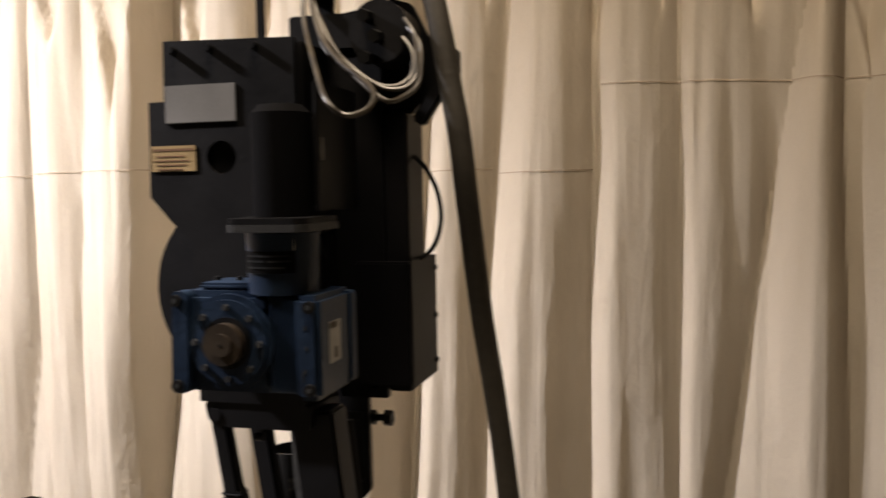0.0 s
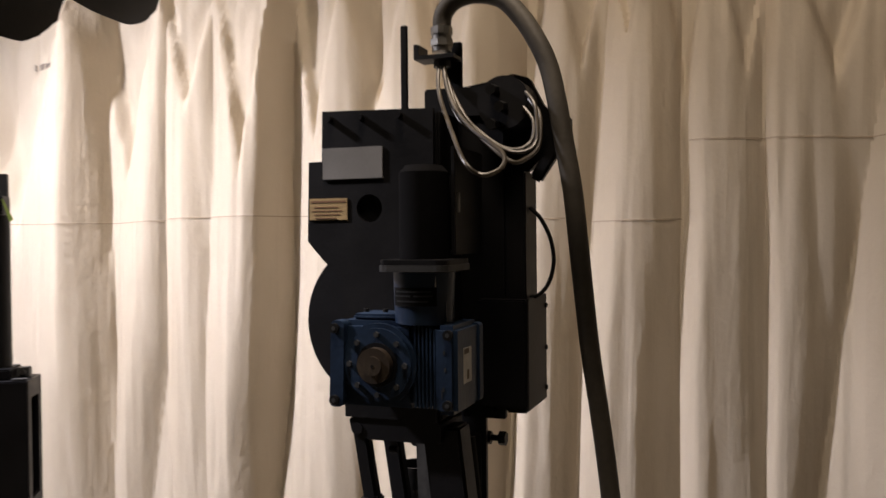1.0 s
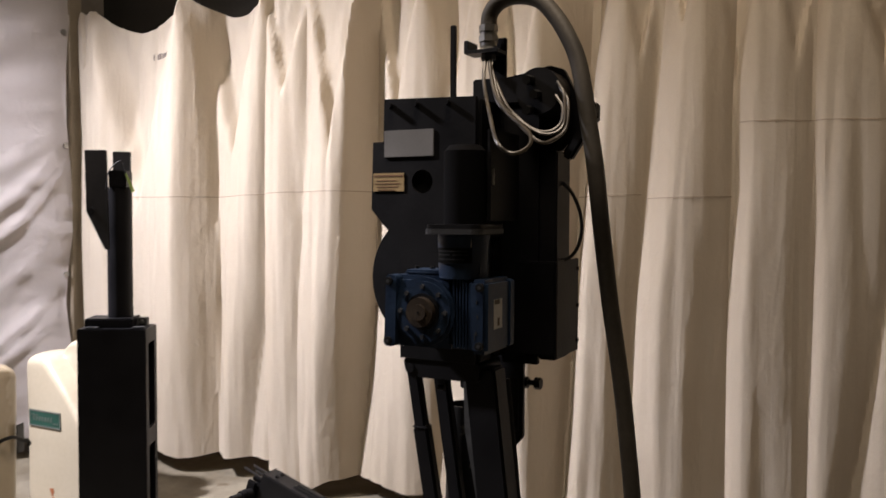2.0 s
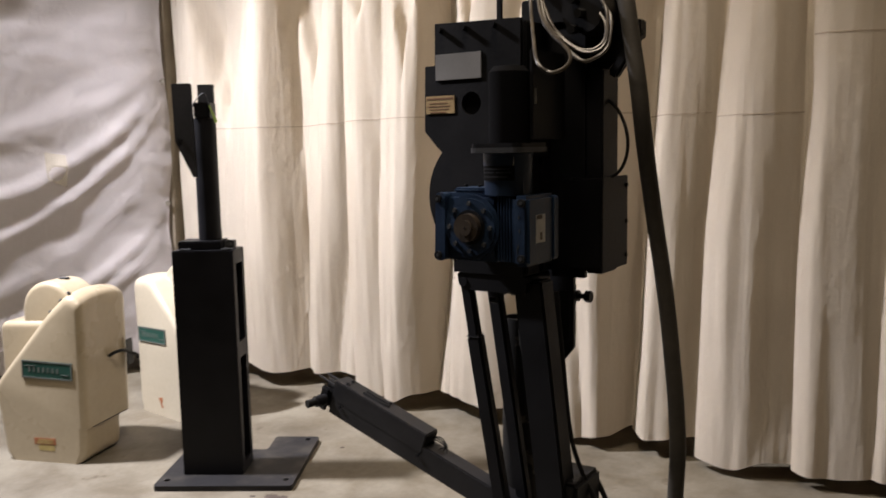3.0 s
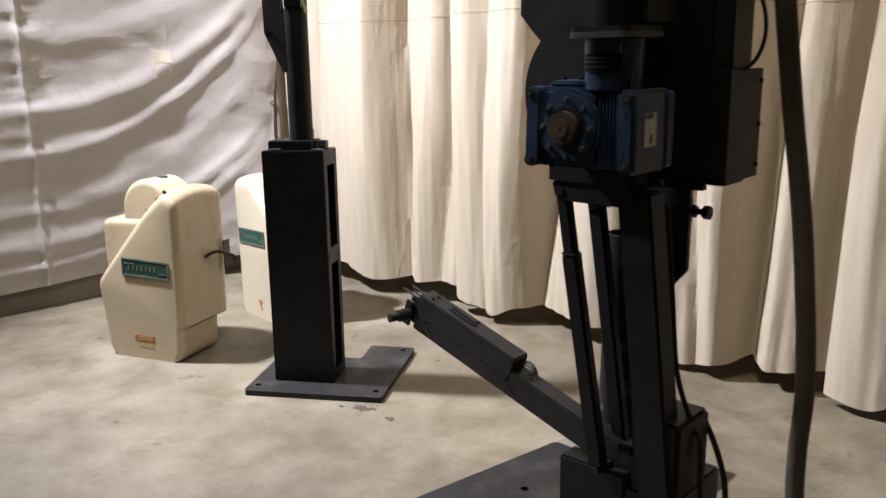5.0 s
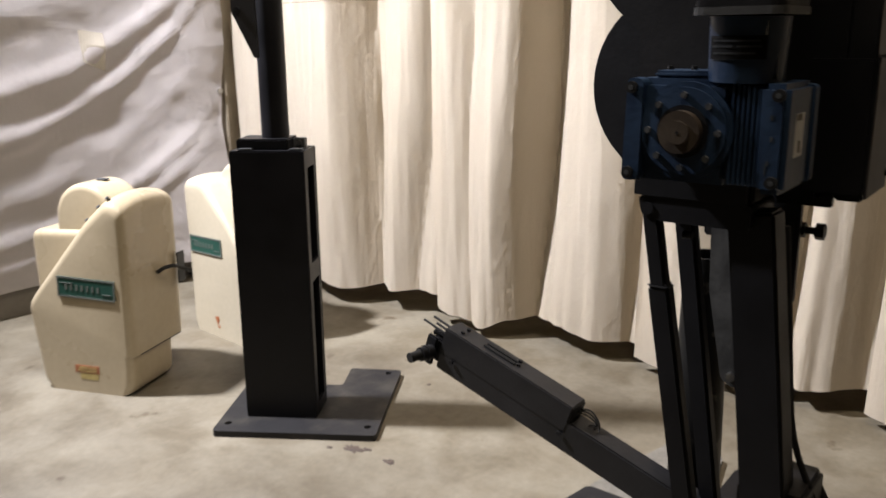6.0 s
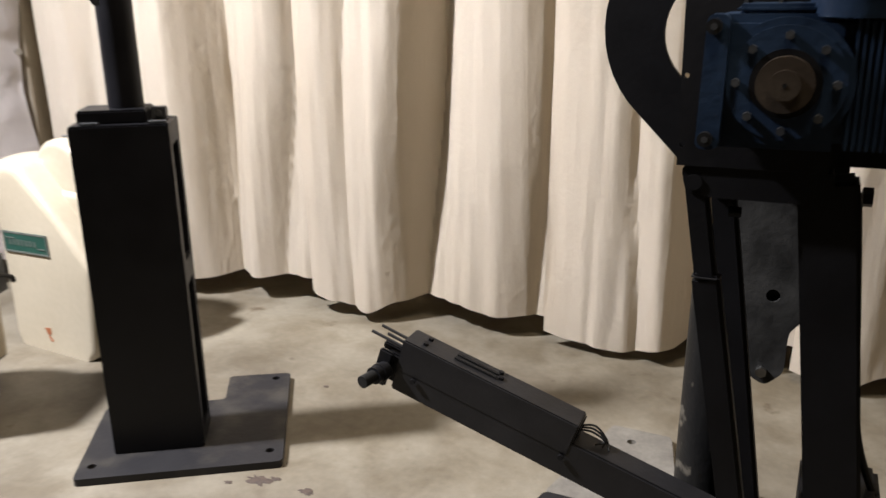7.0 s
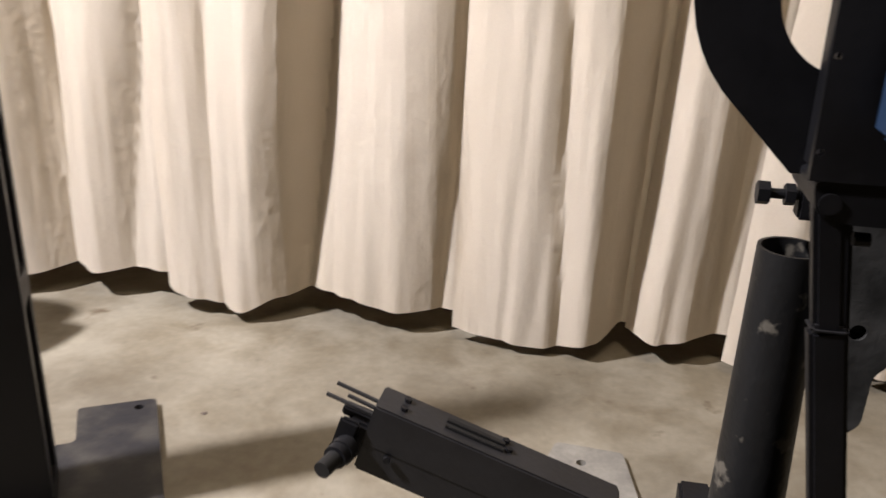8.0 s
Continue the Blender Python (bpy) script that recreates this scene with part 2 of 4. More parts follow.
# ---- structure ----
bm = bmesh.new()
bmesh.ops.create_grid(bm, x_segments=60, y_segments=60, size=1.0)
for v in bm.verts:
    v.co.x, v.co.y = v.co.x * 6.5, v.co.y * 6.0 - 2.6
    v.co.z = 0.0
tagged(part("floor", bm, CONCRETE), "stained grey-tan concrete warehouse floor with trowel marks", "floor", kind="structure")
# near-black colour carries the darkness of the gap behind the cloths
tagged(part("wall_north", bx((-6.5, 2.05, 0), (6.5, 2.25, 4.9), 0), GAPWALL), "wall behind the canvas curtains, coloured near black for the unlit gap", "wall", kind="structure")
# the west wall runs a little askew
west = Matrix.Translation((-3.885, 0, 0)) @ pose(0, 0, 0, 0, 0, -4.8)
tagged(part("wall_west", bx((-0.2, -4.6, 0), (0, 1.92, 4.9), 0, west), WALL), "grey wall behind the white tarpaulin", "wall", kind="structure")
# unseen walls and ceiling, added to close the hall and bounce fill forward
tagged(part("wall_south", bx((-6.5, -8.4, 0), (6.5, -8.2, 4.9), 0), BOUNCEWALL), "unseen pale wall behind the view, added to bounce fill light", "wall", kind="structure")
tagged(part("wall_east", bx((6.3, -8.2, 0), (6.5, 2.05, 4.9), 0), BOUNCEWALL), "unseen pale end wall, added to bounce fill light", "wall", kind="structure")
tagged(part("wall_west_far", bx((-6.5, -8.2, 0), (-6.3, 2.05, 4.9), 0), BOUNCEWALL), "unseen pale far end wall, added to bounce fill light", "wall", kind="structure")
tagged(part("ceiling", bx((-6.5, -8.4, 4.9), (6.5, 2.25, 5.05), 0), CEILING), "unseen dark ceiling, added to close the hall and bounce light", "ceiling", kind="structure")

# ---- curtains ----
# Each drop cloth is a row of knots: where the fold line runs low, at chest height and high up, and how far it stands back.
CLOTHS = [
    dict(label="cream cotton duck drop cloth hung in deep folds", proud=0.0, seams=[(1.60, -3.1, -2.0)],
         hem=[(-3.48, 0.13), (-2.98, 0.13), (-2.62, 0.092), (-2.37, 0.112), (-2.15, 0.130), (-1.88, 0.132)],
         knots=[(-3.48, -3.48, -3.48, 0.030), (-3.26, -3.25, -3.24, -0.022), (-3.14, -3.11, -3.08, 0.012), (-2.90, -2.90, -2.93, -0.006), (-2.61, -2.60, -2.57, -0.070),
                (-2.42, -2.40, -2.43, 0.080), (-2.26, -2.19, -2.08, -0.012), (-2.13, -2.02, -1.96, 0.050), (-1.88, -1.88, -1.88, 0.030)]),
    dict(label="cream cotton duck drop cloth hanging in folds, seam at chest height", proud=0.0, seams=[(1.605, -1.97, -0.92)],
         hem=[(-1.99, 0.092), (-1.85, 0.068), (-1.67, 0.052), (-1.54, 0.098), (-1.44, 0.116), (-1.30, 0.110), (-1.08, 0.094), (-0.90, 0.104), (-0.83, 0.10)],
         knots=[(-1.987, -1.985, -1.99, 0.004), (-1.83, -1.86, -1.89, -0.040), (-1.745, -1.76, -1.73, -0.016), (-1.62, -1.56, -1.45, -0.082), (-1.44, -1.375, -1.345, 0.082),
                (-1.10, -1.075, -1.07, -0.036), (-0.95, -0.875, -0.86, 0.036), (-0.83, -0.82, -0.80, 0.030)]),
    dict(label="tan-shaded cotton duck drop cloth hanging in deep folds", proud=0.0, seams=[(1.60, -0.88, -0.30)],
         hem=[(-0.90, 0.064), (-0.80, 0.045), (-0.55, 0.040), (-0.40, 0.075), (-0.32, 0.11), (-0.22, 0.11)],
         knots=[(-0.90, -0.885, -0.87, -0.018), (-0.63, -0.655, -0.68, -0.066), (-0.545, -0.555, -0.58, -0.044), (-0.46, -0.445, -0.42, -0.084), (-0.325, -0.275, -0.25, 0.078), (-0.22, -0.20, -0.16, 0.085)]),
    dict(label="narrow beige cotton duck drop cloth between two wider ones", proud=0.0, seams=[(1.58, -0.26, 0.05)],
         hem=[(-0.30, 0.10), (-0.20, 0.085), (-0.05, 0.115), (0.10, 0.115)],
         knots=[(-0.300, -0.255, -0.21, 0.060), (-0.205, -0.165, -0.09, -0.040), (-0.005, 0.03, 0.085, 0.030), (0.10, 0.12, 0.16, 0.045)]),
    dict(label="beige cotton duck drop cloth, one broad fold, seam at chest height", proud=0.0, seams=[(1.56, 0.09, 0.44)],
         hem=[(0.02, 0.046), (0.18, 0.040), (0.32, 0.080), (0.50, 0.085)],
         knots=[(0.018, 0.05, 0.12, -0.022), (0.15, 0.175, 0.235, -0.084), (0.425, 0.43, 0.44, 0.004), (0.50, 0.50, 0.50, 0.010)]),
    dict(label="beige cotton duck drop cloth hung in folds, seam above head height", proud=0.0, seams=[(1.862, 0.46, 1.42)],
         hem=[(0.41, 0.07), (0.60, 0.06), (0.75, 0.08), (1.0, 0.06), (1.48, 0.07)],
         knots=[(0.420, 0.420, 0.428, -0.012), (0.485, 0.49, 0.545, -0.056), (0.725, 0.728, 0.738, 0.014), (0.765, 0.77, 0.785, -0.016), (0.87, 0.985, 1.14, 0.046), (1.20, 1.20, 1.20, -0.034),
                (1.29, 1.29, 1.275, 0.030), (1.48, 1.48, 1.48, -0.020)]),
    dict(label="beige cotton duck drop cloth hung in folds further along the wall", proud=0.03, seams=[(1.80, 1.46, 3.6)],
         hem=[(1.41, 0.06), (3.7, 0.06)],
         knots=[(1.43, 1.43, 1.43, 0.0), (1.62, 1.62, 1.60, -0.03), (1.72, 1.72, 1.72, 0.03), (2.06, 2.05, 2.02, -0.04), (2.18, 2.18, 2.18, 0.03), (2.56, 2.55, 2.50, -0.035), (2.70, 2.70, 2.70, 0.03),
                (3.10, 3.08, 3.05, -0.04), (3.24, 3.24, 3.24, 0.03), (3.70, 3.70, 3.70, -0.02)]),
]
HOOKS = [-3.46, -3.36, -2.57, -2.02, -1.70, -1.35, -1.02, -0.68, -0.36, -0.06, 0.14, 0.34, 0.55, 0.78, 1.18, 1.52, 1.90, 2.30, 2.75, 3.25, 3.72]
TOP = 2.75


def hook_span(x):
    i = 0
    while i < len(HOOKS) - 2 and x > HOOKS[i + 1]:
        i += 1
    w = HOOKS[i + 1] - HOOKS[i]
    return i, w, min(1, max(0, (x - HOOKS[i]) / w))


def knot_x(k, z):
    """The fold line's place at a height, bent at chest height."""
    return k[0] + (k[1] - k[0]) * (z - 0.3) / 0.8 if z < 1.1 else k[1] + (k[2] - k[1]) * (z - 1.1) / 0.9


def fold_y(cloth, x, z):
    """Depth of the hanging cloth: long faces and short returns between the fold lines, slack swags under the rail."""
    knots = cloth["knots"]
    xs = x + 0.010 * math.sin(2.3 * z + 3.1 * x) + 0.010 * noise.noise(Vector((x * 2, z * 1.6, 40.0)))
    j = 0
    while j < len(knots) - 2 and xs > knot_x(knots[j + 1], z):
        j += 1
    a, b = knot_x(knots[j], z), knot_x(knots[j + 1], z)
    p = min(1, max(0, (xs - a) / (b - a)))
    # round crests, sharp valleys
    p = p ** 1.9 if knots[j + 1][3] > knots[j][3] else 1 - (1 - p) ** 1.6
    hang = (0.78 + 0.22 * min(1, (TOP - z) / 1.0)) * (0.66 + 0.34 * min(1, z / 0.8))
    y = 1.485 - cloth["proud"] + hang * 1.5 * (knots[j][3] + (knots[j + 1][3] - knots[j][3]) * p)
    # long soft flutes and narrow ones
    y += 0.011 * noise.noise(Vector((x * 6.5, z * 0.35, 21.0))) + 0.008 * noise.noise(Vector((x * 15, z * 0.55, 31.0))) + 0.0035 * noise.noise(Vector((x * 34, z * 1.2, 51.0)))
    y += 0.008 * noise.noise(Vector((x * 4, z * 1.0, 3.0))) + 0.003 * noise.noise(Vector((x * 7 + z * 2.5, z * 2.2 - x, 5.0))) + 0.0015 * noise.noise(Vector((x * 12, z * 8, 9.0)))
    y -= 0.034 * abs(noise.noise(Vector((x * 5.5 + 0.25 * z, z * 0.30, 61.0)))) + 0.014 * abs(noise.noise(Vector((x * 11 - 0.5 * z, z * 0.45, 71.0))))
    # pulls that fan out from the hooks
    i, w, q = hook_span(x)
    for hx, share, seed in ((HOOKS[i], 1 - q, i), (HOOKS[i + 1], q, i + 1)):
        dx, dz = x - hx, TOP + 0.06 - z
        r = math.hypot(dx, dz)
        y += 0.046 * share * r * math.exp(-r / 0.6) * math.sin(12 * math.atan2(dx, dz) + 1.7 * seed)
    # swag: a slack triangle that hangs back between two hooks
    edge = 1 - abs(2 * q - 1) - (TOP - z) / (0.30 + 0.75 * w + 0.35 * ((i * 37) % 10) / 10)
    y += min(0.11, 0.24 * w) / (1 + math.exp(-22 * edge))
    return y


def hem_z(cloth, x):
    hem = cloth["hem"]
    k = 0
    while k < len(hem) - 2 and x > hem[k + 1][0]:
        k += 1
    (x0, z0), (x1, z1) = hem[k], hem[k + 1]
    p = min(1, max(0, (x - x0) / (x1 - x0)))
    return z0 + (z1 - z0) * p * p * (3 - 2 * p) + 0.003 * math.sin(23 * x)


def top_z(x):
    i, w, q = hook_span(x)
    return TOP - 0.16 * min(1, w / 0.7) * math.sin(math.pi * q) ** 0.8


def curtain(cloth):
    left, right = cloth["knots"][0], cloth["knots"][-1]
    n, rows = int((right[0] - left[0]) / 0.011), 90
    bm = bmesh.new()
    grid = []
    for j in range(rows + 1):
        row = []
        for i in range(n + 1):
            u = i / n
            low = hem_z(cloth, left[0] + (right[0] - left[0]) * u)
            z = low + (TOP - low) * j / rows
            x = knot_x(left, z) * (1 - u) + knot_x(right, z) * u
            z = low + (top_z(x) - low) * j / rows
            row.append(bm.verts.new((x, fold_y(cloth, x, z), z)))
        grid.append(row)
    for a, b in zip(grid, grid[1:]):
        for i in range(n):
            bm.faces.new((a[i], a[i + 1], b[i + 1], b[i]))
    bmesh.ops.solidify(bm, geom=bm.faces[:], thickness=-0.002)
    ob = tagged(part("curtain", bm, CANVAS, None, cloth["label"], True), cloth["label"], "curtain", "canvas curtains along the wall")
    for zs, s0, s1 in cloth["seams"]:
        sm = bmesh.new()
        last = None
        k = int((s1 - s0) / 0.011)
        for i in range(k + 1):
            x = s0 + (s1 - s0) * i / k
            z = zs + 0.008 * math.sin(3 * x)
            y = fold_y(cloth, x, z) - 0.003
            pair = [sm.verts.new((x, y, z - 0.0022)), sm.verts.new((x, y, z + 0.0022))]
            if last:
                sm.faces.new((last[0], pair[0], pair[1], last[1]))
            last = pair
        part("seam", sm, STITCH, ob, "darker stitched seam across the cloth")
    return ob


for cloth_data in CLOTHS:
    curtain(cloth_data)
# stamped mark on the cloth, too faint to read
mark = empty("stamped_mark")
tagged(mark, "small faded dark ink stamp on the canvas curtain", "stamp")
for i, (w, h) in enumerate([(0.012, 0.035), (0.02, 0.03), (0.026, 0.035), (0.03, 0.028), (0.022, 0.024), (0.026, 0.03), (0.02, 0.026)]):
    x = -2.90 + 0.029 * i
    y = fold_y(CLOTHS[0], x, 2.43) - 0.006
    part("bar", bx((x, y - 0.001, 2.43 - h / 2), (x + w * 0.6, y + 0.001, 2.43 + h / 2), 0), DARKMARK, mark)

# ---- tarpaulin on the west wall ----


def tarp_x(y, z):
    t = (1.46 - y)
    base = -3.885 + 0.084 * y + 0.035
    pull = 0.20 * math.exp(-((1.46 - y) / 0.42) ** 2)
    s = 0.0
    # catenary folds that sag from the eyelets along the corner
    for k, (z0, sag, amp, w) in enumerate([(2.05, 0.62, 0.016, 0.07), (1.98, 0.98, 0.026, 0.06), (1.86, 1.12, 0.024, 0.05), (1.50, 1.05, 0.014, 0.07),
                                           (1.12, 0.86, 0.026, 0.05), (1.00, 0.86, 0.022, 0.045), (2.7, 0.4, 0.02, 0.08)]):
        zc = z0 - sag * (1 - math.exp(-max(0, t) / 0.62)) + 0.10 * max(0, t - 1.2)
        fade = min(1, max(0, t - 0.05) / 0.25) * (1 / (1 + math.exp((t - 2.4) * 3)))
        s += 0.8 * amp * fade * math.exp(-((z - zc) / w) ** 2)
    s += 0.022 * noise.noise(Vector((y * 1.3, z * 2.6, 1.0))) + 0.008 * noise.noise(Vector((y * 5, z * 9, 4.0)))
    # gathered seam with short level creases
    s += 0.018 * math.exp(-((y - 0.0) / 0.012) ** 2)
    s += 0.0035 * math.exp(-((y - 0.0) / 0.14) ** 2) * math.sin(58 * z + 3 * noise.noise(Vector((0, z * 4, 0))))
    return base + pull + s


bm = bmesh.new()
grid = []
NY, NZ = 170, 150
for j in range(NZ + 1):
    row = []
    for i in range(NY + 1):
        y = -2.6 + (1.46 + 2.6) * i / NY
        low = 0.135 + 0.012 * math.sin(3 * y)
        z = low + (3.1 - low) * j / NZ
        yy = y + (0.02 * math.sin(5 * z) if i == NY else 0)
        row.append(bm.verts.new((tarp_x(y, z), yy, z)))
    grid.append(row)
for a, b in zip(grid, grid[1:]):
    for i in range(NY):
        bm.faces.new((a[i], a[i + 1], b[i + 1], b[i]))
bmesh.ops.solidify(bm, geom=bm.faces[:], thickness=-0.002)
tarp = part("tarpaulin", bm, TARP, None, "", True)
tagged(tarp, "white fabric tarpaulin stretched over the wall, sagging creases and eyelets", "tarpaulin")
pt = bmesh.new()
last = None
for i in range(9):
    y = 0.735 + 0.12 * i / 8
    pair = [pt.verts.new((tarp_x(y, z) + 0.003, y, z)) for z in (1.30 - 0.05 * (i / 8), 1.40 - 0.02 * (i / 8), 1.47 - 0.02 * (i / 8))]
    if last:
        for a in (0, 1):
            pt.faces.new((last[a], pair[a], pair[a + 1], last[a + 1]))
    last = pair
part("patch", pt, PATCH, tarp, "faint beige repair patch")
for z in (1.12, 1.92, 2.62):
    x = tarp_x(1.43, z)
    e = bmesh.new()
    cyl(e, (x, 1.435, z), (x + 0.014, 1.43, z), 0.016, 16)
    part("eyelet", e, STEEL, tarp, "dull metal eyelet with tie")
tagged(part("corner_column", bx((-3.625, 1.47, 0), (-3.525, 1.57, 4.9), 0.006), TAN), "tan painted steel column in the corner", "column", kind="structure")

# ---- pedestal with adjustable tube ----
PED = Matrix.Translation((-1.881, 0.056, 0)) @ pose(0, 0, 0, 0, 0, 32)
ped = empty("pedestal_stand", PED)
tagged(ped, "black steel pedestal with windowed box column on a base plate", "stand")


def flat_plate(outline, z0, z1, holes=()):
    bm = prism(outline, z0, z1, holes)
    bmesh.ops.transform(bm, matrix=Matrix(((1, 0, 0, 0), (0, 0, 1, 0), (0, 1, 0, 0), (0, 0, 0, 1))), verts=bm.verts)
    return bm


def rounded(poly, r, n=4):
    out = []
    for i, p in enumerate(poly):
        p = Vector(p)
        a, b = Vector(poly[i - 1]), Vector(poly[(i + 1) % len(poly)])
        da, db = (a - p), (b - p)
        k = min(r, da.length * 0.45, db.length * 0.45)
        s, e = p + da.normalized() * k, p + db.normalized() * k
        for j in range(n + 1):
            t = j / n
            q = s * (1 - t) ** 2 + p * 2 * t * (1 - t) + e * t * t
            out.append((q.x, q.y))
    return out


outline = rounded([(-0.04, -0.068), (0.565, -0.068), (0.575, 0.55), (0.356, 0.558), (0.356, 0.376), (-0.04, 0.376)], 0.02)
part("base_plate", flat_plate(outline, 0.0, 0.024, [circle(x, y, 0.0135, 20) for x, y in ((0, 0), (0.525, 0), (0.525, 0.512), (0.0, 0.33))]), PLATE, ped, "dusty black steel plate with bolt holes")
X0, X1, Y0, Y1, H = 0.055, 0.322, 0.058, 0.235, 1.028
part("front_panel", bx((X0, Y0, 0.024), (X1, Y0 + 0.012, H), 0.003), SATIN, ped)
part("back_panel", bx((X0, Y1 - 0.012, 0.024), (X1, Y1, H), 0.003), SATIN, ped)
part("side_panel", bx((X0, Y0 + 0.0125, 0.024), (X0 + 0.012, Y1 - 0.0125, H), 0.002), SATIN, ped)
side = prism([(Y0 + 0.0125, 0.024), (Y1 - 0.0125, 0.024), (Y1 - 0.0125, H), (Y0 + 0.0125, H)], X1 - 0.012, X1 - 0.0005,
             [rounded([(Y0 + 0.045, 0.07), (Y1 - 0.035, 0.07), (Y1 - 0.035, 0.545), (Y0 + 0.045, 0.545)], 0.008), rounded([(Y0 + 0.045, 0.615), (Y1 - 0.035, 0.615), (Y1 - 0.035, 0.965), (Y0 + 0.045, 0.965)], 0.008)])
bmesh.ops.transform(side, matrix=Matrix(((0, 1, 0, 0), (1, 0, 0, 0), (0, 0, 1, 0), (0, 0, 0, 1))), verts=side.verts)
part("side_panel", side, SATIN, ped, "black side panel with two cut windows")
part("top_plate", bx((X0 + 0.004, Y0 + 0.004, H - 0.02), (X1 - 0.014, Y1 - 0.014, H + 0.002), 0), SATIN, ped)
for x in (X0 + 0.03, X1 - 0.055):
    part("weld_tab", bx((x, Y0 + 0.008, H + 0.0025), (x + 0.05, Y0 + 0.03, H + 0.009), 0.002), GREY, ped)
clamp = part("clamp_block", bx((0.075, 0.085, H + 0.002), (0.262, 0.222, H + 0.040), 0.005), SATIN, ped)
lug = part("clamp_lug", bx((0.2625, 0.150, H + 0.0025), (0.304, 0.190, H + 0.036), 0.003), GREY, ped)
bolt(lug, (0.285, 0.150, H + 0.020), (0, -1, 0), 0.009, 0.008, STEEL)
part("clamp_lug", bx((0.205, 0.195, H + 0.0405), (0.235, 0.215, H + 0.082), 0.003), GREY, ped)
part("slide_tube", cy((0.196, 0.165, H + 0.0405), (0.196, 0.165, 1.598), 0.049, 40), SATIN, ped, "", True)
head = part("clevis_plate", prism(rounded([(0.082, 1.745), (0.164, 1.745), (0.172, 1.345), (0.158, 1.345), (0.086, 1.50)], 0.006), 0.095, 0.112), DUSTY, ped, "black flat clevis plate with chamfered foot")
bolt(head, (0.108, 0.095, 1.505), (0, -1, 0), 0.011, 0.010, BLACK)
part("clevis_block", bx((0.168, 0.113, 1.598), (0.238, 0.20, 1.665), 0.003), SATIN, ped)
part("clevis_plate", prism(rounded([(0.168, 1.665), (0.236, 1.665), (0.236, 1.745), (0.168, 1.745)], 0.004), 0.175, 0.195), DUSTY, ped)
part("tie_wire", sweep([(0.164, 0.09, 1.59), (0.174, 0.088, 1.65), (0.200, 0.095, 1.69), (0.225, 0.098, 1.70), (0.242, 0.093, 1.652)], 0.0022, 6, 6), RUBBER, ped)
part("paper_tag", prism([(0.240, 1.655), (0.244, 1.655), (0.277, 1.582), (0.264, 1.574)], 0.092, 0.093), TAG, ped, "small yellow-green tag hanging on a wire")


# ---- moulded covers ----
def loft(sections):
    bm = bmesh.new()
    rings = [[bm.verts.new(p) for p in s] for s in sections]
    n = len(rings[0])
    for a, b in zip(rings, rings[1:]):
        for i in range(n):
            bm.faces.new((a[i], a[(i + 1) % n], b[(i + 1) % n], b[i]))
    for r in (rings[0], rings[-1]):
        bmesh.ops.triangle_fill(bm, use_beauty=True, edges=[bm.edges.get((r[i], r[(i + 1) % n])) for i in range(n)])
    return bm


def moulded(profile, y0, y1, round_edge, dome, dome_from, mx, foot=-1.0):
    """A profile in x-z carried back in depth, with rounded rims and a domed top."""
    cx = sum(p[0] for p in profile) / len(profile)
    cz = sum(p[1] for p in profile) / len(profile)
    sections = []
    D = y1 - y0
    for k in range(23):
        f = k / 22
        f = 0.5 - 0.5 * math.cos(math.pi * f)
        y = y0 + D * f
        e = min(y - y0, y1 - y)
        inset = round_edge - math.sqrt(max(0, round_edge ** 2 - max(0, round_edge - e) ** 2))
        sec = []
        n = len(profile)
        for i, (x, z) in enumerate(profile):
            a, b = Vector(profile[i - 1]), Vector(profile[(i + 1) % n])
            t = (b - a)
            nrm = Vector((t.y, -t.x)).normalized()
            px, pz = x - nrm.x * inset, z - nrm.y * inset
            lift = dome * math.sin(math.pi * min(1, max(0, f))) ** 0.7 * min(1, max(0, z - dome_from) / 0.25)
            yy = y
            if z < foot:
                yy = y0 + (y - y0) * 0.80
                px -= 0.008 if px > -0.2 else 0
            if z < 0.012:
                pz = max(0.0, z)
            sec.append((mx * px, yy, pz + lift))
        sections.append(sec)
    return loft(sections)


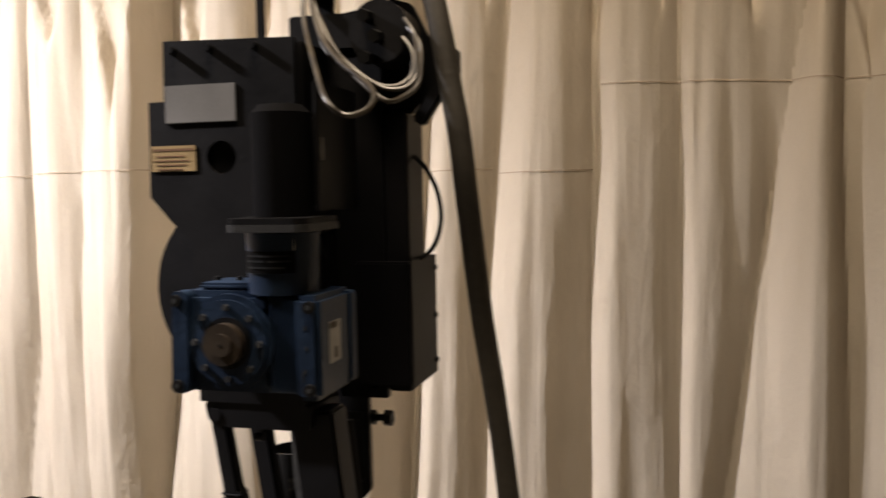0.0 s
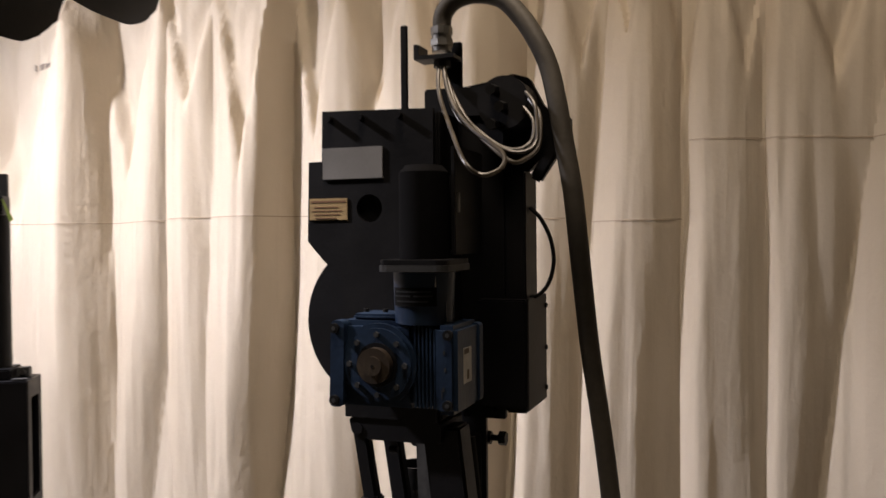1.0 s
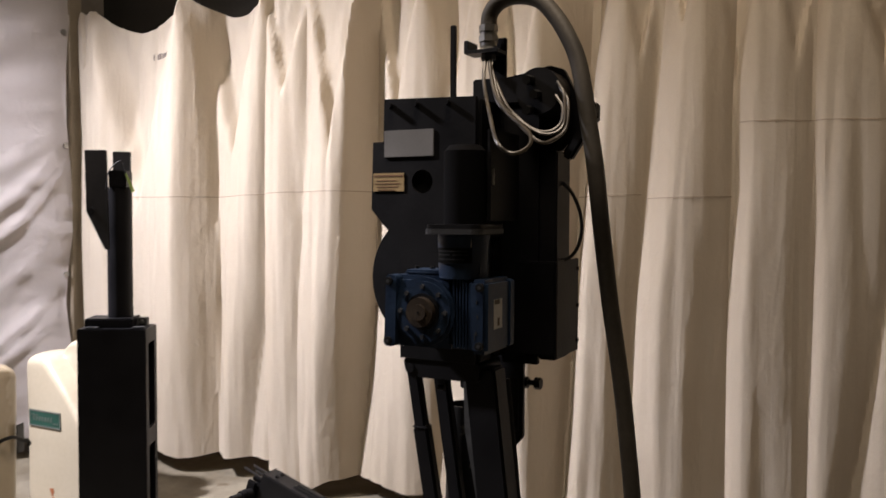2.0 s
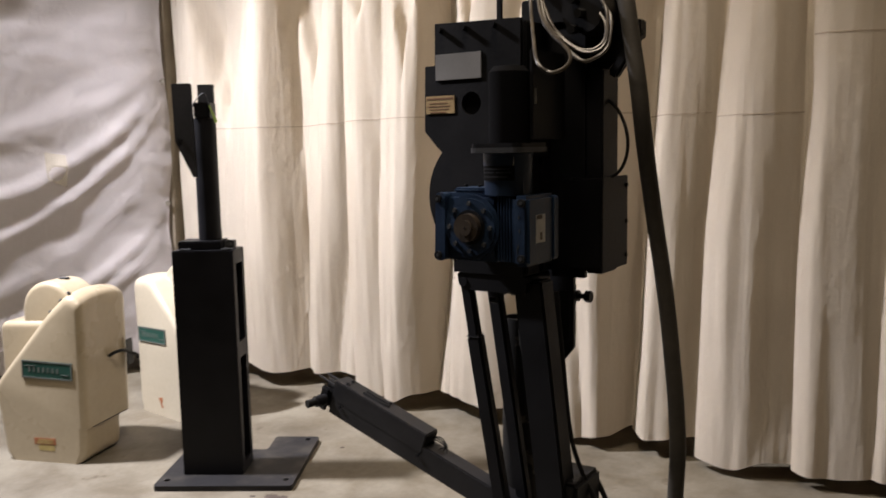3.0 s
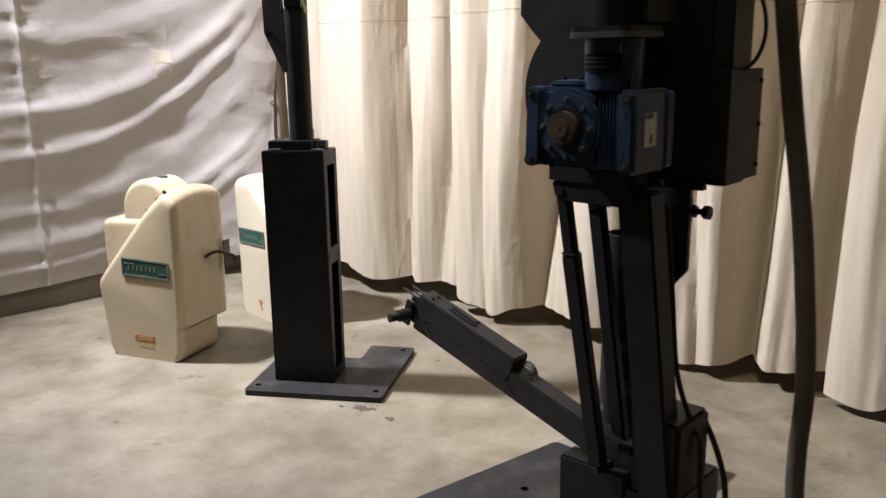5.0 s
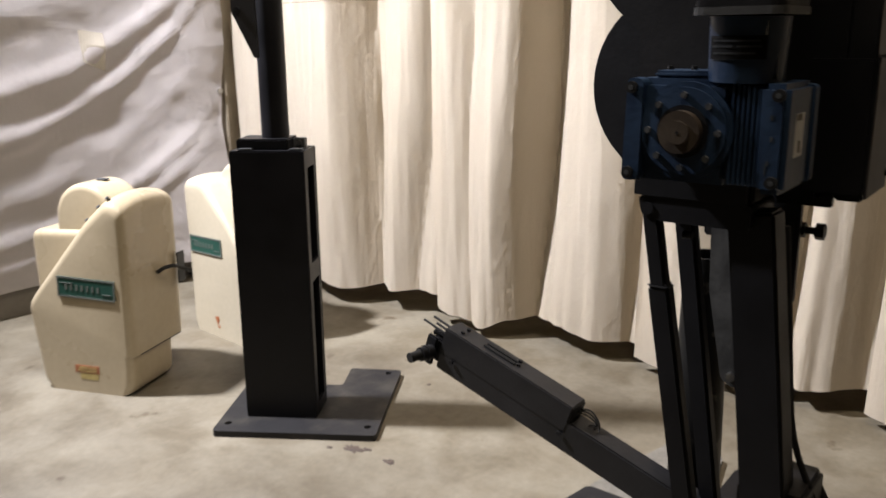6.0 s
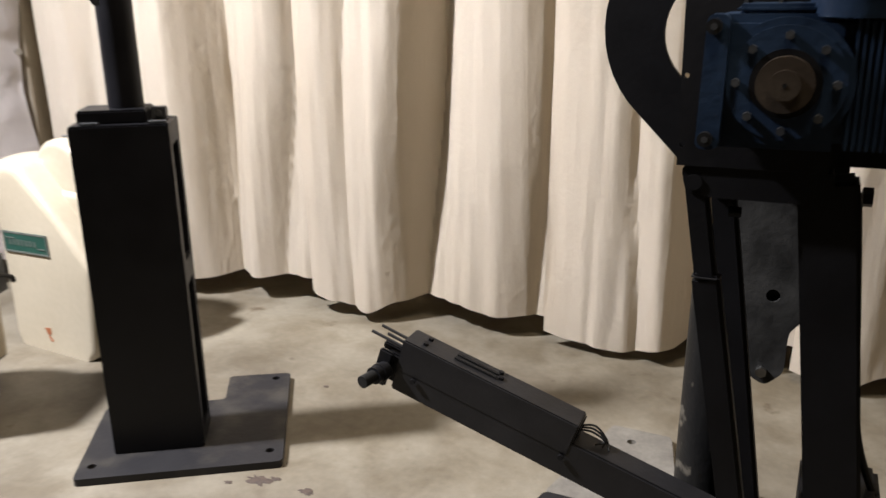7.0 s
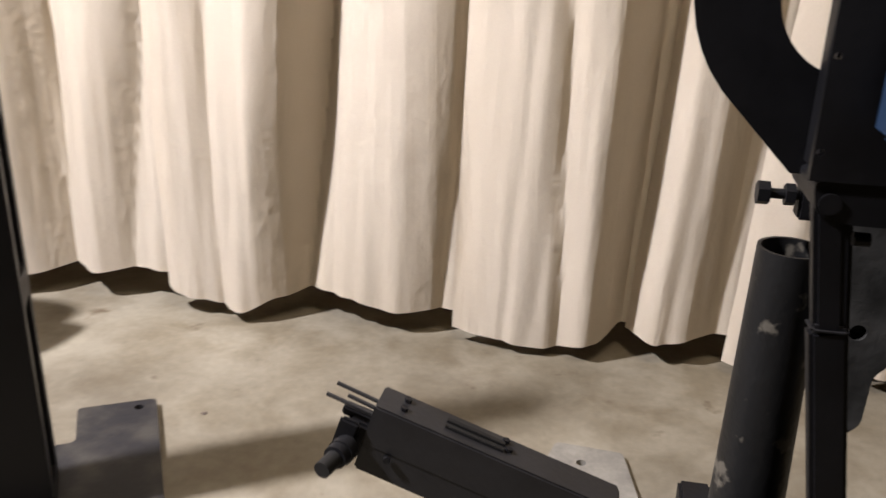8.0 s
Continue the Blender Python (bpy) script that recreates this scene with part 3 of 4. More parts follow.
def machine_cover(m, mx, label, bracket, gel, deep=1.0):
    top = empty("machine_cover", m)
    tagged(top, label, "cover", "moulded machine covers")
    if mx > 0:
        front = [(-0.432, 0.0), (0.006, 0.0), (0.012, 0.150), (0.013, 0.185), (0.018, 0.40), (0.024, 0.765), (-0.05, 0.80), (-0.165, 0.705), (-0.43, 0.415), (-0.475, 0.36)]
    else:
        front = [(-0.485, 0.0), (0.0, 0.0), (0.0, 0.40), (0.012, 0.745), (-0.15, 0.755), (-0.36, 0.575), (-0.53, 0.39), (-0.525, 0.32)]
    front = rounded(front, 0.055, 6)
    body = part("shell", moulded(front, 0.0, 0.37 * deep, 0.032, 0.035, 0.55, mx, 0.168 if mx > 0 else -1.0), gel, top, "", True)
    rear = rounded([(-0.53, 0.0), (-0.12, 0.0), (-0.115, 0.66), (-0.53, 0.645)], 0.045, 5)
    part("rear_shell", moulded(rear, 0.13 * deep, 0.368 * deep, 0.028, 0.0, 0.5, mx), gel, top, "", True)
    arch = [(-0.41, 0.56), (-0.12, 0.56)] + [(-0.265 + 0.145 * math.cos(a), 0.700 + 0.145 * math.sin(a)) for a in [math.pi * i / 16 for i in range(17)]]
    dome = part("rear_dome", moulded(arch, 0.15 * deep, 0.366 * deep, 0.03, 0.0, 0.9, mx), gel, top, "", True)
    part("dome_vent", cy((mx * -0.25, 0.27 * deep, 0.842), (mx * -0.25, 0.27 * deep, 0.848), 0.026, 24), GREY, dome, "small dark round port")
    # badge with worn raised marks
    tilt = Matrix.Translation((mx * -0.170, -0.0, 0.450)) @ pose(0, 0, 0, 0, 2 * mx, 0)
    badge = part("badge", bx((-0.135, -0.004, -0.042), (0.135, 0.004, 0.042), 0.002, tilt), GREEN, top, "dark green enamel badge with worn silver marks")
    part("rim", prism([(-0.135, -0.042), (0.135, -0.042), (0.135, 0.042), (-0.135, 0.042)], -0.0055, -0.004, [[(-0.128, -0.035), (0.128, -0.035), (0.128, 0.035), (-0.128, 0.035)]], tilt), GREENTRIM, badge)
    for i in range(7):
        x = -0.098 + 0.025 * i
        part("raised_mark", bx((x, -0.0058, -0.012), (x + 0.011, -0.0042, 0.013), 0.001, tilt), GREENTRIM, badge)
    part("raised_mark", bx((-0.118, -0.0062, 0.016), (-0.06, -0.0042, 0.019), 0, tilt), GREENTRIM, badge)
    part("raised_mark", bx((0.075, -0.0062, -0.018), (0.118, -0.0042, -0.015), 0, tilt), GREENTRIM, badge)
    # labels near the foot
    if mx > 0:
        lab = part("warning_label", bx((-0.268, -0.0015, 0.086), (-0.152, 0.002, 0.118), 0), ORANGE, top, "peeling orange warning label")
        for i in range(3):
            part("print_bar", bx((-0.255 + 0.004 * i, -0.0025, 0.092 + 0.008 * i), (-0.165, -0.0017, 0.0955 + 0.008 * i), 0), YELLOW, lab)
        part("warning_label", bx((-0.245, -0.0012, 0.058), (-0.160, 0.002, 0.084), 0), YELLOW, top, "faded yellow label strip")
    else:
        part("label_scrap", prism([(0.20, 0.10), (0.235, 0.105), (0.24, 0.085), (0.225, 0.07), (0.245, 0.05), (0.228, 0.045), (0.215, 0.075)], -0.0015, 0.002), ORANGE, top, "torn remains of an orange label")
    # screws on the rim and a parting line low on the side
    for x, z in ((-0.05, 0.792), (-0.095, 0.755), (-0.155, 0.70)) if mx > 0 else ():
        part("screw", cy((mx * x, 0.045, z + 0.012), (mx * (x - 0.006), 0.035, z + 0.026), 0.008, 10), GREY, top)
    part("side_step", bx((-0.006, 0.06, 0.164), (0.013, 0.345 * deep, 0.170), 0.002), GREY, top, "dark parting line along the side")
    if bracket:
        br = part("latch_plate", bx((0.034, 0.325, 0.40), (0.040, 0.375, 0.53), 0.001), GREY, top, "grey sheet latch plate")
        part("rubber_strap", sweep([(0.022, 0.20, 0.475), (0.046, 0.215, 0.492), (0.062, 0.26, 0.492), (0.060, 0.32, 0.468), (0.062, 0.37, 0.445), (0.058, 0.385, 0.425)], 0.008, 8, 6), RUBBER, top, "black rubber hook strap")
    return top


machine_cover(Matrix.Translation((-2.42, 0.012, 0)) @ pose(0, 0, 0, 0, 0, 21), 1, "cream fibreglass machine cover with green badge standing on the floor", True, CREAM)
machine_cover(Matrix.Translation((-2.946, 0.706, 0)) @ pose(0, 0, 0, 0, 0, -6), -1, "paler cream fibreglass machine cover, mirrored shape, standing near the tarpaulin", False, PALE, 0.75)

# ---- casting robot ----
rob = empty("ladling_robot")
tagged(rob, "black industrial ladling robot with blue worm gearbox and linkage arm", "robot")

# base
part("base_plate", flat_plate(rounded([(-0.72, -0.30), (-0.592, 0.44), (0.10, 0.40), (0.235, 0.34), (0.235, -0.34)], 0.02), 0.0, 0.022,
                              [circle(-0.47, 0.09, 0.014, 16), circle(-0.60, -0.22, 0.014, 16)]), PLATE, rob, "large scuffed dark steel floor plate")
part("rear_base_plate", flat_plate(rounded([(-0.591, 0.4445), (-0.495, 0.885), (-0.31, 0.872), (-0.22, 0.4275)], 0.015), 0.0, 0.020, [circle(-0.42, 0.80, 0.014, 16)]), DUST, rob, "steel floor plate grey with concrete dust")
part("base_foot", bx((0.02, 0.135, 0.0225), (0.20, 0.36, 0.075), 0.02), BLACK, rob)
part("base_beam", bx((-0.19, 0.185, 0.0225), (-0.113, 0.62, 0.135), 0.008), BLACK, rob)
part("base_housing", bx((-0.185, -0.135, 0.022), (0.02, -0.06, 0.325), 0.006), BLACK, rob)
part("base_housing", bx((0.022, -0.135, 0.022), (0.16, 0.13, 0.30), 0.006), BLACK, rob)
part("pivot_block", bx((0.035, -0.139, 0.3005), (0.168, 0.03, 0.508), 0.010), BLACK, rob)
part("pivot_pin", cy((0.0, -0.128, 0.40), (0.034, -0.128, 0.40), 0.014, 16), BLACK, rob)

# sloping column, both struts and their yokes


def bar(a, b, w, d, mat, name, bevel=0.006, label=""):
    """A rectangular bar between two points: w across in x, d in y."""
    a, b = Vector(a), Vector(b)
    bm = bx((-w / 2, -d / 2, 0), (w / 2, d / 2, (b - a).length), bevel)
    ax = (b - a).normalized()
    y = Vector((0, 1, 0))
    x = y.cross(ax).normalized()
    m = Matrix((x, ax.cross(x), ax)).transposed().to_4x4()
    bmesh.ops.transform(bm, matrix=Matrix.Translation(a) @ m, verts=bm.verts)
    return part(name, bm, mat, rob, label)


bar((0.111, -0.112, 0.30), (0.022, -0.112, 1.075), 0.090, 0.075, BLACK, "column")
part("column_cable", sweep([(0.070, -0.062, 1.04), (0.090, -0.062, 0.85), (0.116, -0.062, 0.62), (0.160, -0.055, 0.49), (0.182, -0.05, 0.44), (0.19, -0.05, 0.30), (0.21, -0.04, 0.15), (0.20, -0.02, 0.03)], 0.007, 8), RUBBER, rob)
part("column_cable", sweep([(0.145, 0.02, 0.50), (0.19, 0.03, 0.40), (0.225, 0.02, 0.30), (0.23, 0.0, 0.18), (0.22, 0.02, 0.03)], 0.008, 8), RUBBER, rob)
bar((-0.0505, -0.15, 0.34), (-0.148, -0.15, 0.905), 0.046, 0.034, BLACK, "strut_sleeve")
bar((-0.144, -0.15, 0.88), (-0.176, -0.15, 1.075), 0.036, 0.030, BLACK, "strut")
part("strut_collar", bx((-0.170, -0.169, 0.898), (-0.124, -0.131, 0.910), 0.005), DUSTY, rob)
bar((-0.035, -0.05, 0.33), (-0.142, -0.05, 1.05), 0.042, 0.034, BLACK, "strut")
part("strut_pin", cy((-0.048, -0.170, 0.33), (-0.048, -0.02, 0.33), 0.010, 16), DUSTY, rob)
part("yoke", prism(rounded([(-0.198, 1.092), (0.03, 1.092), (0.03, 1.042), (-0.150, 1.042), (-0.190, 1.052)], 0.012), -0.168, -0.02), BLACK, rob)
part("yoke_pin", cy((-0.176, -0.171, 1.066), (-0.176, -0.01, 1.066), 0.013, 20), BLACK, rob)
part("link_pin", cy((-0.124, -0.10, 1.005), (-0.104, -0.10, 1.005), 0.009, 12), BLACK, rob)

# scuffed link plate, pipe and clamp bolts behind
link = part("link_plate", prism(rounded([(-0.122, 1.04), (-0.030, 1.04), (0.030, 0.785), (-0.010, 0.74), (-0.012, 0.655), (-0.044, 0.625), (-0.076, 0.642), (-0.116, 0.85)], 0.012), 0.055, 0.07,
                                [circle(-0.044, 0.81, 0.0125, 20)]), GREYP, rob, "scuffed grey link plate with a hole")
# added black sheet that keeps the hole dark
part("hole_dark_sheet", bx((-0.09, 0.0705, 0.77), (-0.005, 0.074, 0.85), 0), RUBBER, link)
bolt(link, (-0.052, 0.055, 0.654), (0, -1, 0), 0.011, 0.010, STEEL)
pipe = bmesh.new()
n = 40
rings = []
for r, z in ((0.068, 0.022), (0.061, 0.45), (0.051, 0.915), (0.045, 0.915), (0.045, 0.50)):
    rings.append([pipe.verts.new((-0.144 + r * math.cos(2 * math.pi * i / n), 0.113 + r * math.sin(2 * math.pi * i / n), z)) for i in range(n)])
for a, b in zip(rings, rings[1:]):
    for i in range(n):
        pipe.faces.new((a[i], a[(i + 1) % n], b[(i + 1) % n], b[i]))
pipe.faces.new(rings[-1])
part("pipe", pipe, WORN, rob, "open-topped black pipe with chipped paint", True)
rp = part("rear_plate", prism(rounded([(-0.04, 1.10), (0.060, 1.10), (0.060, 0.845), (0.015, 0.79), (-0.04, 0.79)], 0.006), 0.075, 0.09), BLACK, rob)
# lighter frame imitates the bright edge of a slot, nothing is cut
part("slot_bright_rim", prism(rounded([(0.012, 1.02), (0.048, 1.02), (0.048, 0.86), (0.012, 0.86)], 0.004), 0.0725, 0.0745, [rounded([(0.016, 1.016), (0.044, 1.016), (0.044, 0.864), (0.016, 0.864)], 0.003)]), DUSTY, rp)
part("clamp_block", bx((-0.15, 0.0905, 0.965), (0.045, 0.13, 1.035), 0.004), BLACK, rob)
for x0, x1, s in ((-0.15, -0.200, -1), (0.045, 0.094, 1)):
    cb = part("clamp_bolt", cy((x0, 0.105, 1.0), (x1, 0.105, 1.0), 0.008, 12), BLACK, rob)
    part("bolt_head", cy((x1 - 0.008 * s, 0.105, 1.0), (x1 + 0.010 * s, 0.105, 1.0), 0.018, 6), BLACK, cb)
    part("lock_nut", cy((x0 + 0.006 * s, 0.105, 1.0), (x0 + 0.020 * s, 0.105, 1.0), 0.017, 6), BLACK, cb)

# head: front plate with curved guide, housing behind it
C, RO, RI = (-0.152, 1.305), 0.199, 0.099
outer = [(C[0] + RO * math.cos(a), C[1] + RO * math.sin(a)) for a in [math.radians(20 + 8 * i) for i in range(27)]]
outline = outer + [(-0.208, 1.078), (0.02, 1.078)]
part("guide_ring", prism(outline, -0.081, -0.069, [circle(C[0], C[1] - 0.008, RI, 40)]), BLACK, rob, "black steel plate with a round cut-out")
outline = [(-0.256, 1.803), (-0.259, 1.686), (-0.293, 1.686), (-0.298, 1.500), (-0.258, 1.456), (-0.207, 1.41), (-0.205, 1.093), (0.02, 1.093), (0.02, 1.795)]
part("front_plate", prism(outline, -0.172, -0.160, [circle(-0.198, 1.235, 0.0045, 12), circle(-0.198, 1.127, 0.0045, 12), circle(-0.138, 1.575, 0.032, 28)]), BLACK, rob)
part("hole_liner", cy((-0.138, -0.155, 1.575), (-0.138, -0.140, 1.575), 0.034, 28), RUBBER, rob)
part("head_housing", bx((-0.235, -0.159, 1.42), (0.03, -0.02, 1.79), 0.004), BLACK, rob)
part("head_housing", bx((-0.195, -0.159, 1.094), (0.03, -0.082, 1.419), 0.004), BLACK, rob)
part("head_housing", bx((-0.16, -0.068, 1.094), (0.03, -0.02, 1.419), 0.004), BLACK, rob)
part("head_rear", bx((-0.15, -0.0195, 1.094), (0.0305, 0.03, 1.785), 0.003), BLACK, rob)
part("back_plate", prism(rounded([(0.031, 1.80), (0.136, 1.80), (0.136, 1.075), (0.031, 1.075)], 0.004), -0.012, 0.004, [circle(0.108, 1.10, 0.007, 12)]), BLACK, rob)
part("side_channel", bx((0.137, -0.01, 1.09), (0.188, 0.10, 1.66), 0.004), BLACK, rob)
part("side_web", bx((0.031, 0.0045, 1.09), (0.136, 0.09, 1.78), 0.004), BLACK, rob)
for x in (-0.235, -0.155, -0.06):
    part("stud", cy((x, -0.172, 1.783), (x, -0.188, 1.783), 0.008, 12), BLACK, rob)
part("name_plate", bx((-0.255, -0.176, 1.643), (-0.102, -0.1725, 1.716), 0.001), ALU, rob, "blank brushed aluminium plate")
st = part("warning_sticker", bx((-0.291, -0.1745, 1.550), (-0.193, -0.1723, 1.600), 0), BRASSY, rob, "yellowed warning sticker with red print")
part("print_bar", bx((-0.287, -0.1752, 1.590), (-0.197, -0.1747, 1.5945), 0), REDBAR, st)
for i, (a, b) in enumerate([(0.012, 0.075), (0.006, 0.085), (0.012, 0.08), (0.016, 0.07)]):
    part("print_bar", bx((-0.291 + a, -0.1752, 1.578 - 0.0085 * i), (-0.291 + b, -0.1747, 1.5805 - 0.0085 * i), 0), REDBAR, st)
part("flat_bar", bx((-0.066, -0.150, 1.791), (-0.050, -0.140, 1.990), 0.002), BLACK, rob)

# upper bracket with cable entries
part("top_bracket", prism(rounded([(0.0, 1.70), (0.02, 1.872), (0.11, 1.885), (0.148, 1.897), (0.19, 1.884), (0.225, 1.815), (0.278, 1.781), (0.280, 1.738), (0.236, 1.712), (0.187, 1.661), (0.10, 1.66)], 0.008), 0.03, 0.05), BLACK, rob)
drum = part("resolver_drum", cy((0.15, -0.06, 1.815), (0.15, 0.0295, 1.815), 0.062, 32), BLACK, rob, "", True)
for i in range(3):
    z = 1.845 - 0.04 * i
    part("cable_gland", cy((0.13 + 0.02 * (i % 2), -0.0605, z), (0.13 + 0.02 * (i % 2), -0.095, z - 0.004), 0.013, 6), RUBBER, drum)
part("cross_arm", bx((-0.06, -0.02, 1.791), (0.14, 0.029, 1.865), 0.004), BLACK, rob)
part("brace", bar((0.205, 0.02, 1.64), (0.285, 0.02, 1.76), 0.03, 0.03, BLACK, "brace_core").data and bx((0.262, 0.0, 1.735), (0.29, 0.045, 1.785), 0.004), BLACK, rob)
part("hose_mast", bx((-0.022, 0.030, 1.80), (0.020, 0.042, 1.985), 0.003), BLACK, rob)
part("hose_shelf", prism(rounded([(-0.080, 1.935), (0.022, 1.935), (0.022, 1.945), (-0.068, 1.945), (-0.068, 1.972), (-0.080, 1.972)], 0.002), -0.035, 0.0295), BLACK, rob)

# conduit with its fitting and the cables that fan out
hose = part("conduit_hose", sweep([(-0.018, -0.005, 2.005), (-0.012, -0.008, 2.045), (0.02, -0.012, 2.075), (0.075, -0.018, 2.082), (0.14, -0.026, 2.062), (0.19, -0.034, 2.01), (0.228, -0.042, 1.95), (0.255, -0.048, 1.89), (0.275, -0.058, 1.81),
                                   (0.294, -0.065, 1.707), (0.312, -0.070, 1.606), (0.322, -0.060, 1.49), (0.329, -0.030, 1.36), (0.336, 0.0, 1.24), (0.351, 0.018, 1.11), (0.366, 0.026, 0.985), (0.380, 0.026, 0.86),
                                   (0.392, 0.026, 0.74), (0.398, 0.03, 0.60), (0.388, 0.045, 0.45), (0.392, 0.05, 0.30), (0.43, 0.05, 0.12), (0.52, 0.04, 0.03), (0.75, 0.0, 0.025), (1.05, -0.1, 0.025)], 0.0225, 20, 10), HOSE, rob, "dusty grey-brown rubber conduit hose", True)
part("hose_fitting", cy((-0.018, -0.005, 1.955), (-0.018, -0.005, 2.008), 0.024, 24), STEEL, hose, "zinc plated conduit fitting", True)
part("fitting_nut", cy((-0.018, -0.005, 1.968), (-0.018, -0.005, 1.984), 0.029, 8), STEEL, hose, "zinc plated hexagon nut")
part("fitting_nut", cy((-0.018, -0.005, 1.996), (-0.018, -0.005, 2.014), 0.027, 12), STEEL, hose, "zinc plated gland nut")
part("fitting_nut", cy((-0.018, -0.005, 1.918), (-0.018, -0.005, 1.934), 0.022, 8), GREY, hose)
LOOPS = [
    [(-0.024, -0.008, 1.93), (-0.012, -0.05, 1.87), (0.015, -0.10, 1.816), (0.074, -0.20, 1.736), (0.134, -0.295, 1.661), (0.169, -0.30, 1.633), (0.20, -0.295, 1.637), (0.215, -0.28, 1.656), (0.201, -0.25, 1.682), (0.158, -0.20, 1.711), (0.107, -0.16, 1.745), (0.046, -0.10, 1.806), (0.004, -0.04, 1.88), (-0.010, -0.01, 1.93)],
    [(-0.018, -0.012, 1.93), (0.006, -0.03, 1.879), (0.057, -0.09, 1.786), (0.126, -0.14, 1.733), (0.187, -0.15, 1.694), (0.226, -0.14, 1.693), (0.242, -0.12, 1.715), (0.241, -0.105, 1.752), (0.232, -0.09, 1.80), (0.205, -0.062, 1.835)],
    [(-0.012, -0.006, 1.93), (-0.001, -0.03, 1.879), (0.049, -0.09, 1.786), (0.115, -0.14, 1.733), (0.198, -0.18, 1.669), (0.228, -0.15, 1.676), (0.246, -0.12, 1.702), (0.247, -0.10, 1.742), (0.238, -0.08, 1.785), (0.21, -0.055, 1.82)],
    [(-0.022, -0.002, 1.93), (0.010, -0.03, 1.868), (0.064, -0.08, 1.788), (0.110, -0.115, 1.745), (0.165, -0.13, 1.706), (0.205, -0.12, 1.700), (0.228, -0.10, 1.722), (0.226, -0.08, 1.765), (0.20, -0.061, 1.80)],
]
for k, pts in enumerate(LOOPS):
    part("cable", sweep(pts, 0.0052 - 0.0006 * (k % 2), 8, 8), CABLE, rob, "beige sheathed control cable", True)
part("cable", sweep([(0.189, 0.03, 1.575), (0.215, 0.03, 1.548), (0.238, 0.03, 1.50), (0.245, 0.03, 1.445), (0.232, 0.03, 1.395), (0.205, 0.03, 1.366), (0.17, 0.03, 1.36)], 0.005, 8), RUBBER, rob, "", True)

# junction box
# body painted black for its unlit front, lid dusty grey on the lit side
jb = part("junction_box", bx((0.075, -0.032, 1.104), (0.194, 0.145, 1.360), 0.004), SATIN, rob, "steel junction box, dusty grey lid, body blackened as its unlit side")
part("box_lid", bx((0.1945, -0.034, 1.100), (0.199, 0.149, 1.364), 0.002), DUSTY, jb)
for z in (1.13, 1.23, 1.335):
    part("lid_screw", cy((0.199, 0.135, z), (0.204, 0.135, z), 0.006, 8), RUBBER, jb)

# motor
motor = part("motor", cy((0.028, -0.250, 1.462), (0.028, -0.250, 1.645), 0.054, 40), MATT, rob, "matt black motor barrel", True)
part("motor_cap", cy((0.028, -0.250, 1.6455), (0.028, -0.250, 1.660), 0.053, 40, 0.040), MATT, motor, "", True)
part("motor_mount", bx((-0.02, -0.205, 1.48), (0.086, -0.1725, 1.64), 0.006), MATT, rob)
part("guard_rib", bx((0.0885, -0.250, 1.470), (0.098, -0.06, 1.70), 0.002), BLACK, rob)
part("grease_line", cy((0.108, -0.255, 1.56), (0.108, -0.255, 1.60), 0.003, 8), STEEL, rob)

# worm gearbox
gb = part("gearbox", bx((-0.150, -0.315, 1.150), (0.028, -0.175, 1.332), 0.012), BLUE, rob, "dark blue cast worm gearbox with cooling fins")
part("gear_bulge", cy((-0.049, -0.3155, 1.243), (-0.049, -0.325, 1.243), 0.086, 48), BLUE, gb, "", True)
part("bearing_cover", cy((-0.049, -0.3255, 1.243), (-0.049, -0.331, 1.243), 0.076, 48), BLUE, gb, "", True)
part("oil_seal", cy((-0.049, -0.3315, 1.243), (-0.049, -0.334, 1.243), 0.046, 32), BLACK, gb, "", True)
part("output_shaft", cy((-0.049, -0.330, 1.243), (-0.049, -0.352, 1.243), 0.037, 36), RUST, gb, "oily rust-brown output shaft", True)
part("shaft_end", cy((-0.049, -0.3525, 1.243), (-0.049, -0.357, 1.243), 0.020, 28), RUST, gb, "", True)
# solid black disc imitates the dark of a drilled centre
part("centre_hole_dark", cy((-0.049, -0.3572, 1.243), (-0.049, -0.3578, 1.243), 0.003, 10), RUBBER, gb)
for k in range(8):
    a = 2 * math.pi * (k + 0.5) / 8 + 0.39
    p = (-0.049 + 0.063 * math.cos(a), -0.3315, 1.243 + 0.063 * math.sin(a))
    bolt(gb, p, (0, -1, 0), 0.0062, 0.006, GREY, "cover_bolt")
part("foot_flange", prism(rounded([(-0.160, 1.150), (-0.128, 1.150), (-0.124, 1.332), (-0.154, 1.334)], 0.012), -0.334, -0.300), BLUE, gb)
part("lifting_rib", bx((-0.12, -0.30, 1.332), (-0.005, -0.20, 1.345), 0.005), BLUE, gb)
for k in range(6):
    x = 0.030 + 0.0085 * k
    part("fin", bx((x, -0.322, 1.155), (x + 0.0045, -0.175, 1.328 - 0.002 * k), 0.001), BLUE, gb)
part("fin_web", bx((0.0285, -0.306, 1.160), (0.080, -0.185, 1.322), 0.0), BLUE, gb)
end = part("end_cover", bx((0.0805, -0.338, 1.146), (0.128, -0.175, 1.328), 0.010), BLUE, gb)
part("end_rim", prism(rounded([(0.0985, 1.152), (0.1335, 1.152), (0.1335, 1.322), (0.0985, 1.322)], 0.01), -0.200, -0.176), BLUE, end)
part("paint_mark", bx((0.096, -0.3388, 1.18), (0.0975, -0.3382, 1.198), 0), GREY, end)
for x, z in ((0.098, 1.195), (0.102, 1.235), (0.100, 1.27)):
    part("paint_mark", bx((x, -0.3388, z), (x + 0.004, -0.3382, z + 0.008), 0), GREY, end)
